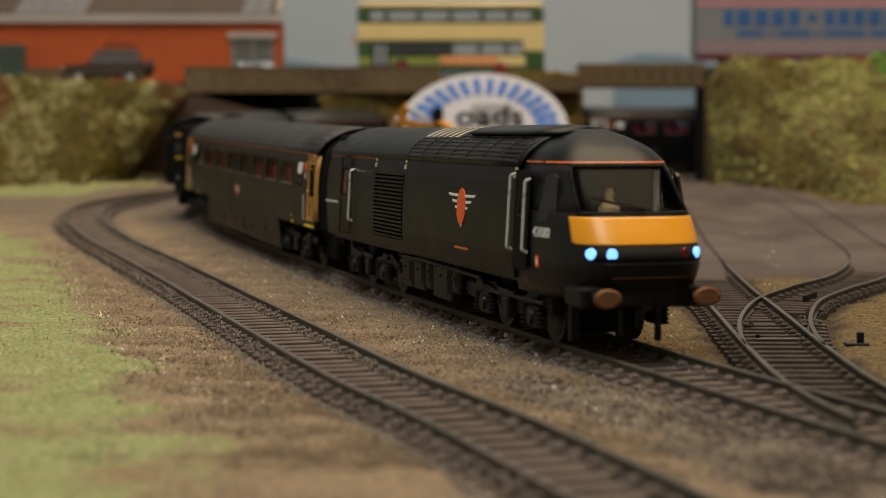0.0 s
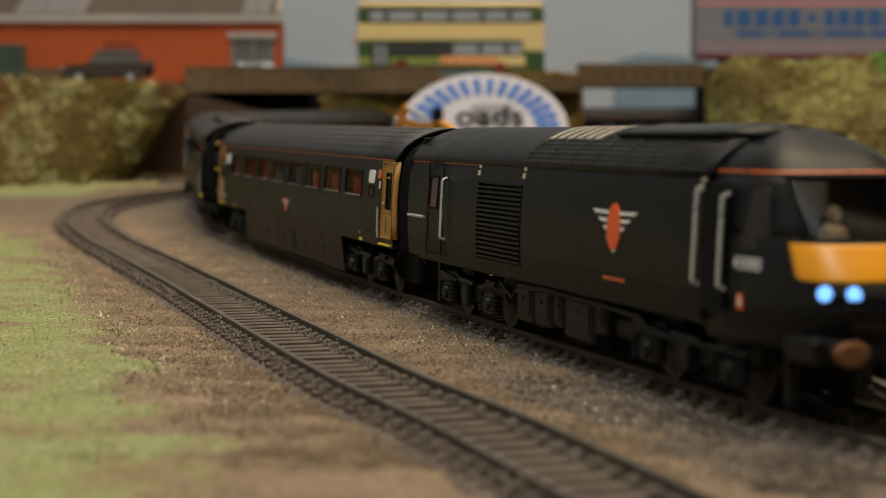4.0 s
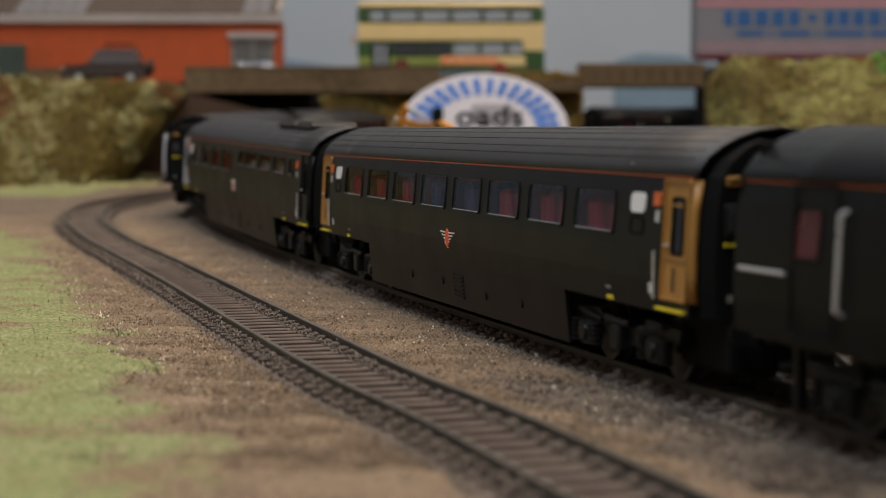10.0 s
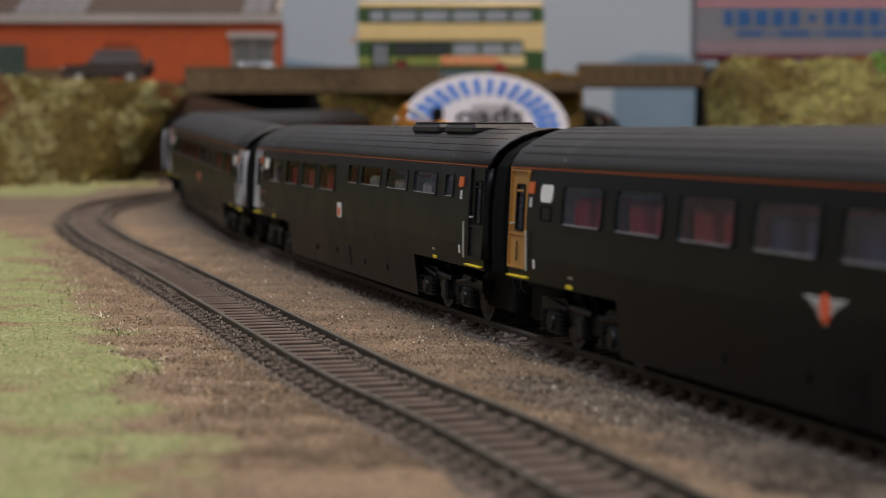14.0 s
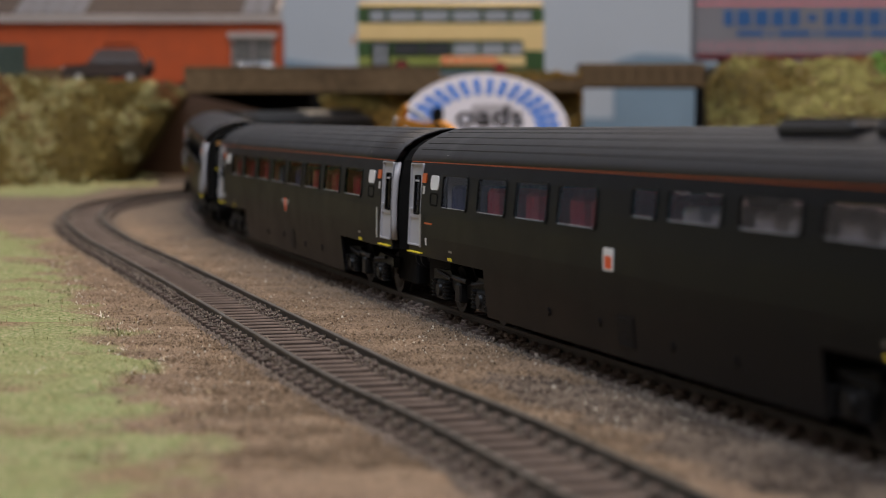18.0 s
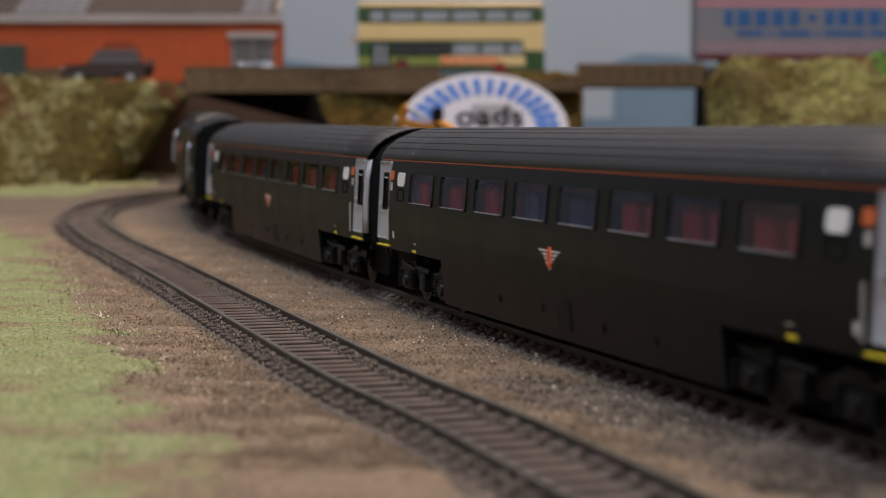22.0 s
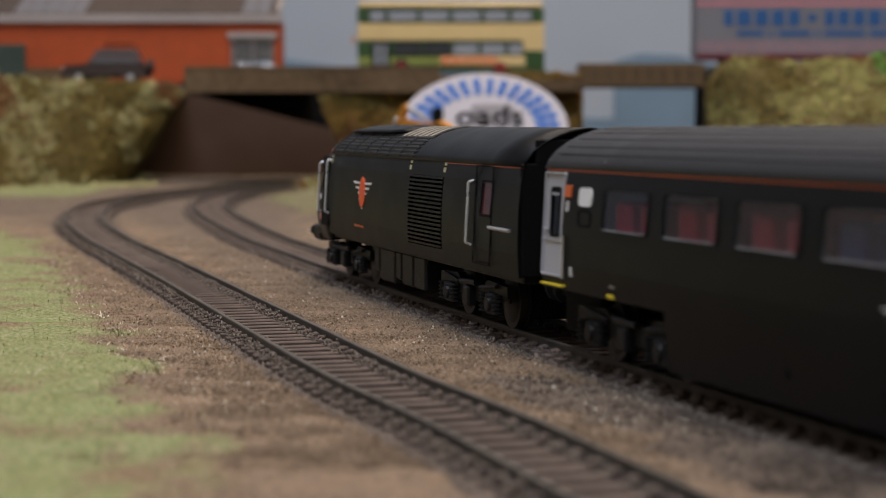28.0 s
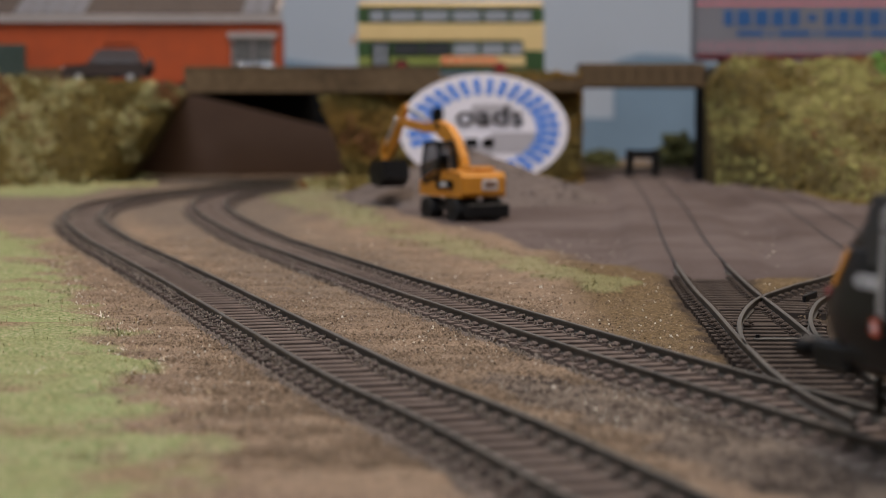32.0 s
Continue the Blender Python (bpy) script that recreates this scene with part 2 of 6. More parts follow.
def laid_track(name, label, line, length=30.0, keep_sleeper=None, keep_rail=None, pitch=0.0074, wide=1.85, wood=None, buried=9.0):
    t = thing(name, label, "railway track", "model railway tracks")
    for e in (-1, 1):
        rail(line, e * 0.0089, t, lambda x, y: y < buried and (keep_rail is None or keep_rail(x, y)))
        if buried < 9:
            rail(line, e * 0.0089, t, lambda x, y: y >= buried - 0.004, GRIME)
    d, nrm = sides(line)
    run = np.concatenate([[0], np.cumsum(np.hypot(*np.diff(line, axis=0).T))])
    me = sleeper_mesh(length, wide, wood=wood)
    rest = Shape(1.0)
    count = 0
    for s in np.arange(0.002, run[-1], pitch):
        x, y = np.interp(s, run, line[:, 0]), np.interp(s, run, line[:, 1])
        if keep_sleeper and not keep_sleeper(x, y):
            continue
        a = math.atan2(np.interp(s, run, d[:, 1]), np.interp(s, run, d[:, 0])) + random.uniform(-0.025, 0.025)
        m = pose(x, y, lie(y) + random.uniform(-0.0001, 0.0001), 0, 0, math.degrees(a))
        if 0.1 < y < 1.15:
            part("sleeper", me, SLEEPER, t, at=m)
        else:
            rest.add([m @ v.co for v in me.vertices], [tuple(p.vertices) for p in me.polygons])
    if rest.f:
        ob = part("distant_sleepers", rest, SLEEPER, t)
        ob["kind"] = "stuff"
    return t


laid_track("inner_track", "weathered brown railway track with dull steel rails on brown earth", LINE_1, 27.0)
laid_track("main_track", "weathered model railway track with dark rails under the train", LINE_2, 27.0)
laid_track("siding_track", "rusty siding track running out of a turnout into a grey yard", SIDING, 26.0, lambda x, y: 0.468 < y < 0.605, lambda x, y: y > 0.3, wide=1.75, wood=TIMBER, buried=0.64)
laid_track("branch_track", "sharply curved rusty branch track leaving a turnout", BRANCH, 24.0, lambda x, y: 0.5 < y < 0.645, lambda x, y: y > 0.402, wide=1.7, wood=TIMBER, buried=0.66)


def turnout_timbers():
    """Long timbers under the points, each with a chair under every rail that it carries."""
    t = thing("turnout_timbers", "long dark brown timbers under the points of a turnout", "railway track", "model railway tracks")
    for y in np.arange(0.345, 0.47, 0.0082):
        xs, xb = (float(np.interp(y, l[:, 1], l[:, 0])) for l in (SIDING, BRANCH))
        reach = max(0.0, (xb - xs) * 1000) if y > 0.4 else 0.0
        seats = [-8.9, 8.9] + ([8.9 - reach, -8.9 - reach] if reach > 4.5 else [])
        short = max(0.0, 3.0 * (0.36 - y) / 0.04)
        part("timber", sleeper_mesh(26.0 - 2 * short, 1.5, 0.0, reach, [e for e in seats if e < 8 or short < 1], TIMBER), TIMBER, t, at=pose(xs, y, lie(y) + random.uniform(-0.0001, 0.0001), 0, 0, 90 + random.uniform(-1.2, 1.2) - 2))


turnout_timbers()

# ---- ground ----


def near_line(line, x, y):
    """Distance of many plan points from a line."""
    best = np.full(x.shape, 9.0)
    for px, py in line[::3]:
        best = np.minimum(best, np.hypot(x - px, y - py))
    return best


def smooth(a, b, v):
    t = np.clip((v - a) / (b - a), 0, 1)
    return t * t * (3 - 2 * t)


rng = np.random.default_rng(5)


def waves(x, y, size, seed):
    """Cheap smooth noise over the plan, about -1 to 1."""
    r = np.random.default_rng(seed)
    out = np.zeros(x.shape)
    for k in range(14):
        a, w, p = r.uniform(0, 2 * math.pi), r.uniform(0.5, 1.9) * 2 * math.pi / size, r.uniform(0, 6.28)
        out += np.sin((x * math.cos(a) + y * math.sin(a)) * w + p)
    return out / 4.0


GRASS_EDGE = [(0.1, 0.02), (0.0, -0.012), (-0.02, 0.2), (-0.041, 0.264), (-0.05, 0.314), (-0.063, 0.371), (-0.0855, 0.452), (-0.119, 0.574), (-0.177, 0.771), (-0.222, 0.885), (-0.26, 0.97), (-0.33, 1.06)]


def grass_left(x, y):
    ys = np.array([p[1] for p in GRASS_EDGE[1:]])
    xs = np.array([p[0] for p in GRASS_EDGE[1:]])
    edge = np.interp(y, ys, xs)
    wob = 0.006 * waves(x, y, 0.05, 3) + 0.003 * waves(x, y, 0.014, 4)
    back = smooth(1.06, 1.12, y + 0.1 * (x + 0.2)) * smooth(-0.21, -0.235, x)
    return np.clip(smooth(0.010, -0.014, x - edge + 1.5 * wob) + back, 0, 1)


def grass_strip(x, y):
    """The grassy edge between the main track and the yard."""
    ys, mid, wid = [0.555, 0.6, 0.72, 0.8, 0.9, 1.0, 1.12, 1.2], [0.052, 0.05, 0.014, -0.01, -0.043, -0.066, -0.09, -0.085], [0.004, 0.013, 0.013, 0.016, 0.015, 0.024, 0.022, 0.005]
    d = np.abs(x - np.interp(y, ys, mid)) / np.interp(y, ys, wid) + 0.35 * waves(x, y, 0.03, 8)
    return smooth(1.2, 0.7, d) * ((y > 0.55) & (y < 1.2))


def yard(x, y):
    """The grey hard standing round the siding."""
    ys, left = [0.6, 0.615, 0.7, 0.84, 0.94, 1.1, 1.3], [0.2, 0.075, 0.045, 0.012, -0.03, -0.055, -0.03]
    wob = 0.004 * waves(x, y, 0.04, 12)
    return smooth(0.0, 0.014, x - np.interp(y, ys, left) + wob) * smooth(0.6, 0.625, y + wob) * smooth(1.55, 1.4, y)


def loco_shade(x, y, d1):
    """The locomotive's soft shadow, painted grey on the ground between the tracks close to the camera."""
    return smooth(0.18, 0.22, y) * smooth(0.38, 0.35, y + 0.008 * waves(x, y, 0.03, 35)) * smooth(0.022, 0.03, d1 + 0.003 * waves(x, y, 0.02, 36)) * smooth(-0.005, 0.015, x)


def ground_sheet():
    gx = np.unique(np.concatenate([np.arange(-0.48, -0.24, 0.04), np.arange(-0.24, 0.2, 0.0024), np.arange(0.2, 0.36, 0.01), np.arange(0.36, 1.0, 0.06)]).round(4))
    gy = np.unique(np.concatenate([np.arange(-0.12, 0.18, 0.03), np.arange(0.18, 0.72, 0.0024), np.arange(0.72, 1.3, 0.006), np.arange(1.3, 2.05, 0.05)]).round(4))
    X, Y = np.meshgrid(gx, gy)
    d1, d2, d3, d4 = (near_line(l, X, Y) for l in (LINE_1, LINE_2, SIDING, BRANCH))
    rail_d = np.minimum(d1, d2)
    g, st, yd = grass_left(X, Y), grass_strip(X, Y), yard(X, Y)
    fine = np.random.default_rng(2).normal(0, 1, X.shape)
    Z = np.interp(Y, GROUND_Y, GROUND_Z) + 0.0011
    Z += 0.0003 * waves(X, Y, 0.03, 20) * (1 - 0.9 * yd) + 0.0002 * waves(X, Y, 0.009, 21) * (1 - yd) + 0.00016 * fine * (1 - 0.8 * yd)
    Z += 0.0022 * smooth(0.02, 0.05, rail_d) * (g * 0.6 + 0.15) + 0.0012 * st
    Z -= 0.0019 * smooth(0.0168, 0.0138, rail_d)
    turn_d = np.where(Y < 0.62, np.minimum(d3, d4), 9)
    Z -= 0.0009 * smooth(0.017, 0.0135, turn_d) * smooth(0.3, 0.34, Y)
    Z += 0.0028 * smooth(0.62, 0.66, Y) * smooth(0.03, 0.02, np.minimum(d3, d4)) * yd
    ash = smooth(0.0185, 0.0145, rail_d + 0.0015 * waves(X, Y, 0.02, 30)) * (1 - g)
    ash = np.maximum(ash, 0.7 * smooth(0.05, 0.022, d2 + 0.006 * waves(X, Y, 0.03, 34)) * smooth(0.44, 0.6, Y) * smooth(0.02, -0.02, X))
    # The painted locomotive shadow shares the grey of the real ash.
    ash = np.maximum(ash, 1.3 * loco_shade(X, Y, d1))
    ash = np.clip(ash + 0.8 * smooth(0.82, 0.98, Y) * smooth(0.0, -0.06, X), 0, 1)
    soil = smooth(0.019, 0.0125, np.where(Y < 0.66, np.minimum(d3, d4), 9) + 0.0015 * waves(X, Y, 0.03, 33)) * smooth(0.30, 0.36, Y)
    soil = np.maximum(soil, 0.55 * smooth(0.0155, 0.0125, rail_d) * smooth(0.54, 0.66, Y))
    loam = smooth(0.075, 0.035, np.minimum(d3, d4) + 0.006 * waves(X, Y, 0.03, 37)) * smooth(0.76, 0.7, Y) * smooth(0.33, 0.37, Y) * smooth(0.03, 0.05, X)
    me = bpy.data.meshes.new("ground")
    ny, nx = X.shape
    idx = np.arange(nx * ny).reshape(ny, nx)
    quads = np.stack([idx[:-1, :-1], idx[:-1, 1:], idx[1:, 1:], idx[1:, :-1]], -1).reshape(-1, 4)
    me.from_pydata(np.stack([X, Y, Z], -1).reshape(-1, 3).tolist(), [], quads.tolist())
    for name, val in (("grass", np.clip(g + 0.5 * st, 0, 1)), ("yard", yd), ("ash", ash), ("soil", soil), ("loam", loam)):
        me.attributes.new(name, "FLOAT", "POINT").data.foreach_set("value", val.astype(np.float32).ravel())
    me.shade_smooth()
    return me


def ground_material():
    m = bpy.data.materials.new("earth_grass_and_yard")
    m.use_nodes = True
    n, l = m.node_tree.nodes, m.node_tree.links
    b = n["Principled BSDF"]
    b.inputs["Roughness"].default_value = 0.95
    b.inputs["Specular IOR Level"].default_value = 0.05
    co = n.new("ShaderNodeTexCoord")

    def cloud(scale, detail=5):
        t = n.new("ShaderNodeTexNoise")
        t.inputs["Scale"].default_value, t.inputs["Detail"].default_value = scale, detail
        l.new(co.outputs["Object"], t.inputs["Vector"])
        return t.outputs["Fac"]

    def between(fac, c0, c1, lo=0.35, hi=0.65):
        r = n.new("ShaderNodeMapRange")
        r.inputs["From Min"].default_value, r.inputs["From Max"].default_value = lo, hi
        l.new(fac, r.inputs["Value"])
        x = n.new("ShaderNodeMix")
        x.data_type = "RGBA"
        l.new(r.outputs["Result"], x.inputs[0])
        for i, c in ((6, c0), (7, c1)):
            if isinstance(c, tuple):
                x.inputs[i].default_value = (*c, 1)
            else:
                l.new(c, x.inputs[i])
        return x.outputs[2]

    def zone(name):
        a = n.new("ShaderNodeAttribute")
        a.attribute_name = name
        return a.outputs["Fac"]

    grain = between(cloud(1900, 4), (0.155, 0.113, 0.078), (0.375, 0.28, 0.195), 0.4, 0.6)
    earth = between(cloud(55), grain, between(cloud(1500, 4), (0.105, 0.078, 0.058), (0.27, 0.20, 0.142), 0.4, 0.6))
    grey = between(cloud(1500, 4), (0.085, 0.072, 0.06), (0.20, 0.168, 0.138), 0.4, 0.6)
    turf = between(cloud(120), between(cloud(1200, 3), (0.13, 0.155, 0.06), (0.33, 0.34, 0.165)), between(cloud(1000, 3), (0.12, 0.19, 0.06), (0.40, 0.37, 0.22)))
    turf = between(cloud(24, 2), turf, (0.25, 0.31, 0.135), 0.56, 0.74)
    turf = between(cloud(38, 5), turf, between(cloud(900, 3), (0.15, 0.11, 0.065), (0.29, 0.22, 0.14)), 0.52, 0.66)
    slab = between(cloud(14, 6), (0.15, 0.122, 0.113), (0.082, 0.062, 0.055))
    slab = between(cloud(600, 3), slab, (0.125, 0.10, 0.094), 0.4, 0.9)
    c = between(zone("ash"), earth, grey, 0.0, 1.3)
    rusty = between(cloud(800, 3), (0.03, 0.024, 0.019), (0.085, 0.064, 0.046))
    c = between(zone("loam"), c, between(cloud(900, 4), (0.075, 0.052, 0.028), (0.20, 0.145, 0.08)), 0.0, 1.0)
    c = between(zone("soil"), c, rusty, 0.1, 0.9)
    c = between(zone("yard"), c, slab, 0.2, 0.8)
    c = between(zone("grass"), c, turf, 0.2, 0.8)
    l.new(c, b.inputs["Base Color"])
    bp = n.new("ShaderNodeBump")
    bp.inputs["Strength"].default_value, bp.inputs["Distance"].default_value = 0.9, 0.0008
    l.new(cloud(1800, 4), bp.inputs["Height"])
    l.new(bp.outputs["Normal"], b.inputs["Normal"])
    return m


ground = new("ground", ground_sheet())
ground.data.materials.append(ground_material())
tagged(ground, "brown earth, threadbare grass and a grey yard on a model layout, with a painted shadow", "ground", "", "structure")


def chips(name, label, material, x, y, size, seed, owner=None, lift=0.0):
    """Many loose chips, joined: squashed octahedra lying on the ground."""
    r = np.random.default_rng(seed)
    n = len(x)
    base = np.array([(1, 0, -0.4), (-0.7, 0.8, -0.4), (-0.7, -0.8, -0.4), (0.5, 0.5, 0.7), (-0.4, -0.3, 0.9)], float)
    tri = np.array([(0, 1, 3), (1, 4, 3), (1, 2, 4), (2, 0, 4), (0, 3, 4)])
    a = r.uniform(0, 6.28, n)
    s = size * r.lognormal(0, 0.3, n)
    v = base[None] * r.uniform(0.6, 1.25, (n, 5, 1)) * s[:, None, None]
    c, si = np.cos(a)[:, None], np.sin(a)[:, None]
    z = np.interp(y, GROUND_Y, GROUND_Z) + 0.0011 + lift
    pts = np.stack([v[..., 0] * c - v[..., 1] * si + x[:, None], v[..., 0] * si + v[..., 1] * c + y[:, None], v[..., 2] * 1.1 + z[:, None] + 0.0003 * r.normal(0, 1, n)[:, None]], -1)
    faces = (tri[None] + 5 * np.arange(n)[:, None, None]).reshape(-1, 3)
    me = bpy.data.meshes.new(name)
    me.from_pydata(pts.reshape(-1, 3).tolist(), [], faces.tolist())
    me.materials.append(material)
    return tagged(new(name, me), label, "gravel", "", "stuff")


def beside(line, n, off0, off1, seed, y0, y1):
    """Random places beside a line, between two offsets on both sides."""
    r = np.random.default_rng(seed)
    d, nrm = sides(line)
    ok = np.where((line[:, 1] > y0) & (line[:, 1] < y1))[0]
    k = r.choice(ok, n, p=(1 / line[ok, 1] ** 1.5) / (1 / line[ok, 1] ** 1.5).sum())
    o = r.uniform(off0, off1, n) * r.choice([-1, 1], n)
    return line[k, 0] + nrm[k, 0] * o + d[k, 0] * r.uniform(-0.002, 0.002, n), line[k, 1] + nrm[k, 1] * o + d[k, 1] * r.uniform(-0.002, 0.002, n)


for i, (line, n) in enumerate(((LINE_1, 5200), (LINE_2, 8200))):
    x, y = beside(line, n, 0.0108, 0.0152, 40 + i, 0.2, 1.15)
    chips("ballast", "grey-brown ballast chips along the sleeper ends", BALLAST, x, y, 0.00036, 60 + i, lift=-0.0002)


def caked(line, seed, each, pitch=0.0074):
    """Glue-caked ballast in small heaps round the chairs, with open pockets between them."""
    r = np.random.default_rng(seed)
    d, nrm = sides(line)
    run = np.concatenate([[0], np.cumsum(np.hypot(*np.diff(line, axis=0).T))])
    s = np.arange(0.002, run[-1], pitch)
    at = np.interp(s, run, line[:, 1])
    s = s[(at > 0.24) & (at < 0.95)]
    s = np.repeat(s, each)
    n = len(s)
    o = r.choice([-8.9, 8.9], n) + r.choice([-1, 1], n) * np.abs(r.normal(2.2, 1.0, n)).clip(0.9, 4.4)
    s = s + r.normal(0, 0.00125, n)
    get = lambda a: np.interp(s, run, a)
    x, y = get(line[:, 0]) + get(nrm[:, 0]) * o * 0.001, get(line[:, 1]) + get(nrm[:, 1]) * o * 0.001
    near = np.abs(np.abs(o) - 8.9)
    chips("caked_ballast", "dusty ballast glued in small heaps round the rail chairs", BALLAST, x, y, 0.00027, seed + 1, lift=0.001 + 0.0014 * (1 - near / 4.4) * r.uniform(0.3, 1, n))


caked(LINE_1, 70, 140)
caked(LINE_2, 72, 60)


def infill(name, label, line, z, half_width, seed):
    """A ribbon of fine ballast laid over the sleepers' feet."""
    d, nrm = sides(line)
    r = np.random.default_rng(seed)
    rows, full = [], half_width
    for i in np.where((line[:, 1] > 0.1) & (line[:, 1] < 1.46))[0]:
        (px, py), (nx, ny) = line[i], nrm[i]
        rise = 0.0009 * float(smooth(0.58, 0.68, py)) + 0.0004 * float(smooth(0.37, 0.28, py))
        half_width = full * (1 - 0.52 * float(smooth(0.56, 0.66, py)))
        rows.append([(px + nx * o * half_width, py + ny * o * half_width, lie(py) + z + rise - 0.0009 * max(0.0, abs(o) - 0.9) / 0.1 + r.normal(0, 0.00003)) for o in np.linspace(-1, 1, 19)])
    return tape(name, label, ASH, "structure", Shape(1.0).loft(rows, False), True, "ballast")


infill("ash_bed", "grey-brown fine ballast filled between the sleepers", LINE_1, 0.00095, 0.0155, 1)
infill("ash_bed", "grey-brown fine ballast filled between the sleepers", LINE_2, 0.00095, 0.0155, 3)


def scatter(n, seed, x0, x1, y0, y1):
    r = np.random.default_rng(seed)
    y = y0 * (y1 / y0) ** r.uniform(0, 1, n)
    return r.uniform(x0, x1, n) * y / y1, y


x, y = scatter(420000, 81, -0.24, 0.17, 0.26, 0.8)
clear = np.minimum(np.minimum(near_line(LINE_1, x, y), near_line(LINE_2, x, y)), near_line(SIDING, x, y))
ok = (clear > 0.0165) & (grass_left(x, y) < 0.6) & (yard(x, y) < 0.3) & (loco_shade(x, y, near_line(LINE_1, x, y)) < 0.4)
ok &= (near_line(SIDING, x, y) > 0.05) | (x < 0.035) | (y > 0.7) | (np.arange(len(x)) % 3 == 0)
chips("earth_grit", "loose brown earth crumbs between the tracks", GRIT, x[ok], y[ok], 0.00017, 82)
# Grey grit inside the painted shadow, where the earth itself is brown.
x, y = scatter(90000, 83, 0.0, 0.16, 0.2, 0.42)
ok = (np.minimum(near_line(LINE_1, x, y), near_line(LINE_2, x, y)) > 0.0165) & (loco_shade(x, y, near_line(LINE_1, x, y)) > 0.3)
chips("shaded_grit", "dull grey grit in the painted locomotive shadow between the tracks", ASH, x[ok], y[ok], 0.00018, 84)


def blades(name, label, material, x, y, tall, seed, flat=0.2):
    """Short grass fibres, joined: thin bent slivers."""
    r = np.random.default_rng(seed)
    n = len(x)
    a, lean = r.uniform(0, 6.28, n), r.uniform(flat, max(1.3, flat + 0.15), n)
    h = tall * r.lognormal(0, 0.35, n)
    w = 0.00007 + 0.00006 * r.uniform(0, 1, n)
    z = np.interp(y, GROUND_Y, GROUND_Z) + 0.0014
    dx, dy = np.cos(a) * np.sin(lean), np.sin(a) * np.sin(lean)
    up = np.cos(lean)
    px, py = -np.sin(a) * w, np.cos(a) * w
    p0 = np.stack([x - px, y - py, z], -1)
    p1 = np.stack([x + px, y + py, z], -1)
    p2 = np.stack([x + px + dx * h * 0.55, y + py + dy * h * 0.55, z + up * h * 0.7], -1)
    p3 = np.stack([x - px + dx * h * 0.55, y - py + dy * h * 0.55, z + up * h * 0.7], -1)
    p4 = np.stack([x + dx * h * 1.2, y + dy * h * 1.2, z + up * h * 0.95], -1)
    pts = np.stack([p0, p1, p2, p3, p4], 1).reshape(-1, 3)
    k = 5 * np.arange(n)[:, None]
    faces = (k + np.array([[0, 1, 2, 3]])).tolist() + (k + np.array([[3, 2, 4]])).tolist()
    me = bpy.data.meshes.new(name)
    me.from_pydata(pts.tolist(), [], faces)
    me.materials.append(material)
    return tagged(new(name, me), label, "grass", "", "stuff")


TURF = mat("static_grass_fibres", (0.31, 0.305, 0.16), 0.8, vary=0.4, scale=60, island=0.6, tone=(0.125, 0.145, 0.05))
STRAW = mat("straw_fibres", (0.48, 0.38, 0.22), 0.8, vary=0.3, scale=80, island=0.6)
x, y = scatter(110000, 91, -0.30, 0.0, 0.25, 1.0)
ok = (grass_left(x, y) > 0.45) & (waves(x, y, 0.045, 77) + 0.5 * waves(x, y, 0.012, 78) + np.random.default_rng(79).normal(0, 0.4, len(x)) > -0.55)
blades("lawn", "short threadbare green grass fibres on the bank", TURF, x[ok], y[ok], 0.0011, 92)
x, y = scatter(16000, 93, -0.30, 0.02, 0.16, 1.0)
ok = grass_left(x, y) > 0.12
blades("dry_grass", "straw coloured dry grass fibres", STRAW, x[ok], y[ok], 0.0015, 94)
x, y = scatter(60000, 95, -0.2, 0.12, 0.55, 1.2)
ok = grass_strip(x, y) > 0.3
VERGE = mat("yellowed_verge_fibres", (0.245, 0.215, 0.09), 0.8, vary=0.4, scale=60, island=0.6, tone=(0.10, 0.095, 0.03))
blades("verge_grass", "yellow-green grass strip beside the main track", VERGE, x[ok], y[ok], 0.0018, 96)

PALE = mat("pale_straw_and_stone_specks", (0.72, 0.67, 0.55), 0.8, vary=0.3, scale=80, island=0.7)
x, y = scatter(1900, 97, -0.28, 0.16, 0.3, 0.85)
ok = (near_line(LINE_1, x, y) > 0.019) & (near_line(LINE_2, x, y) > 0.019) & (near_line(SIDING, x, y) > 0.018) & (near_line(BRANCH, x, y) > 0.016)
chips("pale_speck", "tiny pale specks of straw and stone on the ground", PALE, x[ok], y[ok], 0.00024, 98, lift=0.0006)
x, y = scatter(2600, 99, -0.25, 0.0, 0.36, 0.7)
ok = grass_left(x, y) > 0.2
blades("bleached_straw", "bleached straw fibres lying on the grass", PALE, x[ok], y[ok], 0.0022, 100, 1.0)
x, y = scatter(420, 103, -0.22, -0.01, 0.38, 0.62)
ok = grass_left(x, y) > 0.05
blades("long_straw", "long bleached straw stalks on the lineside grass", PALE, x[ok], y[ok], 0.005, 104, 1.38)
DARKBIT = mat("dark_crumbs", (0.06, 0.045, 0.032), 0.9, vary=0.4, scale=200, island=0.7, gloss=0.06)
x, y = scatter(7000, 101, -0.24, 0.17, 0.3, 0.8)
ok = (near_line(LINE_1, x, y) > 0.017) & (near_line(LINE_2, x, y) > 0.017) & (near_line(SIDING, x, y) > 0.03)
chips("dark_crumb", "small dark crumbs of earth and coal", DARKBIT, x[ok], y[ok], 0.0002, 102, lift=0.0003)

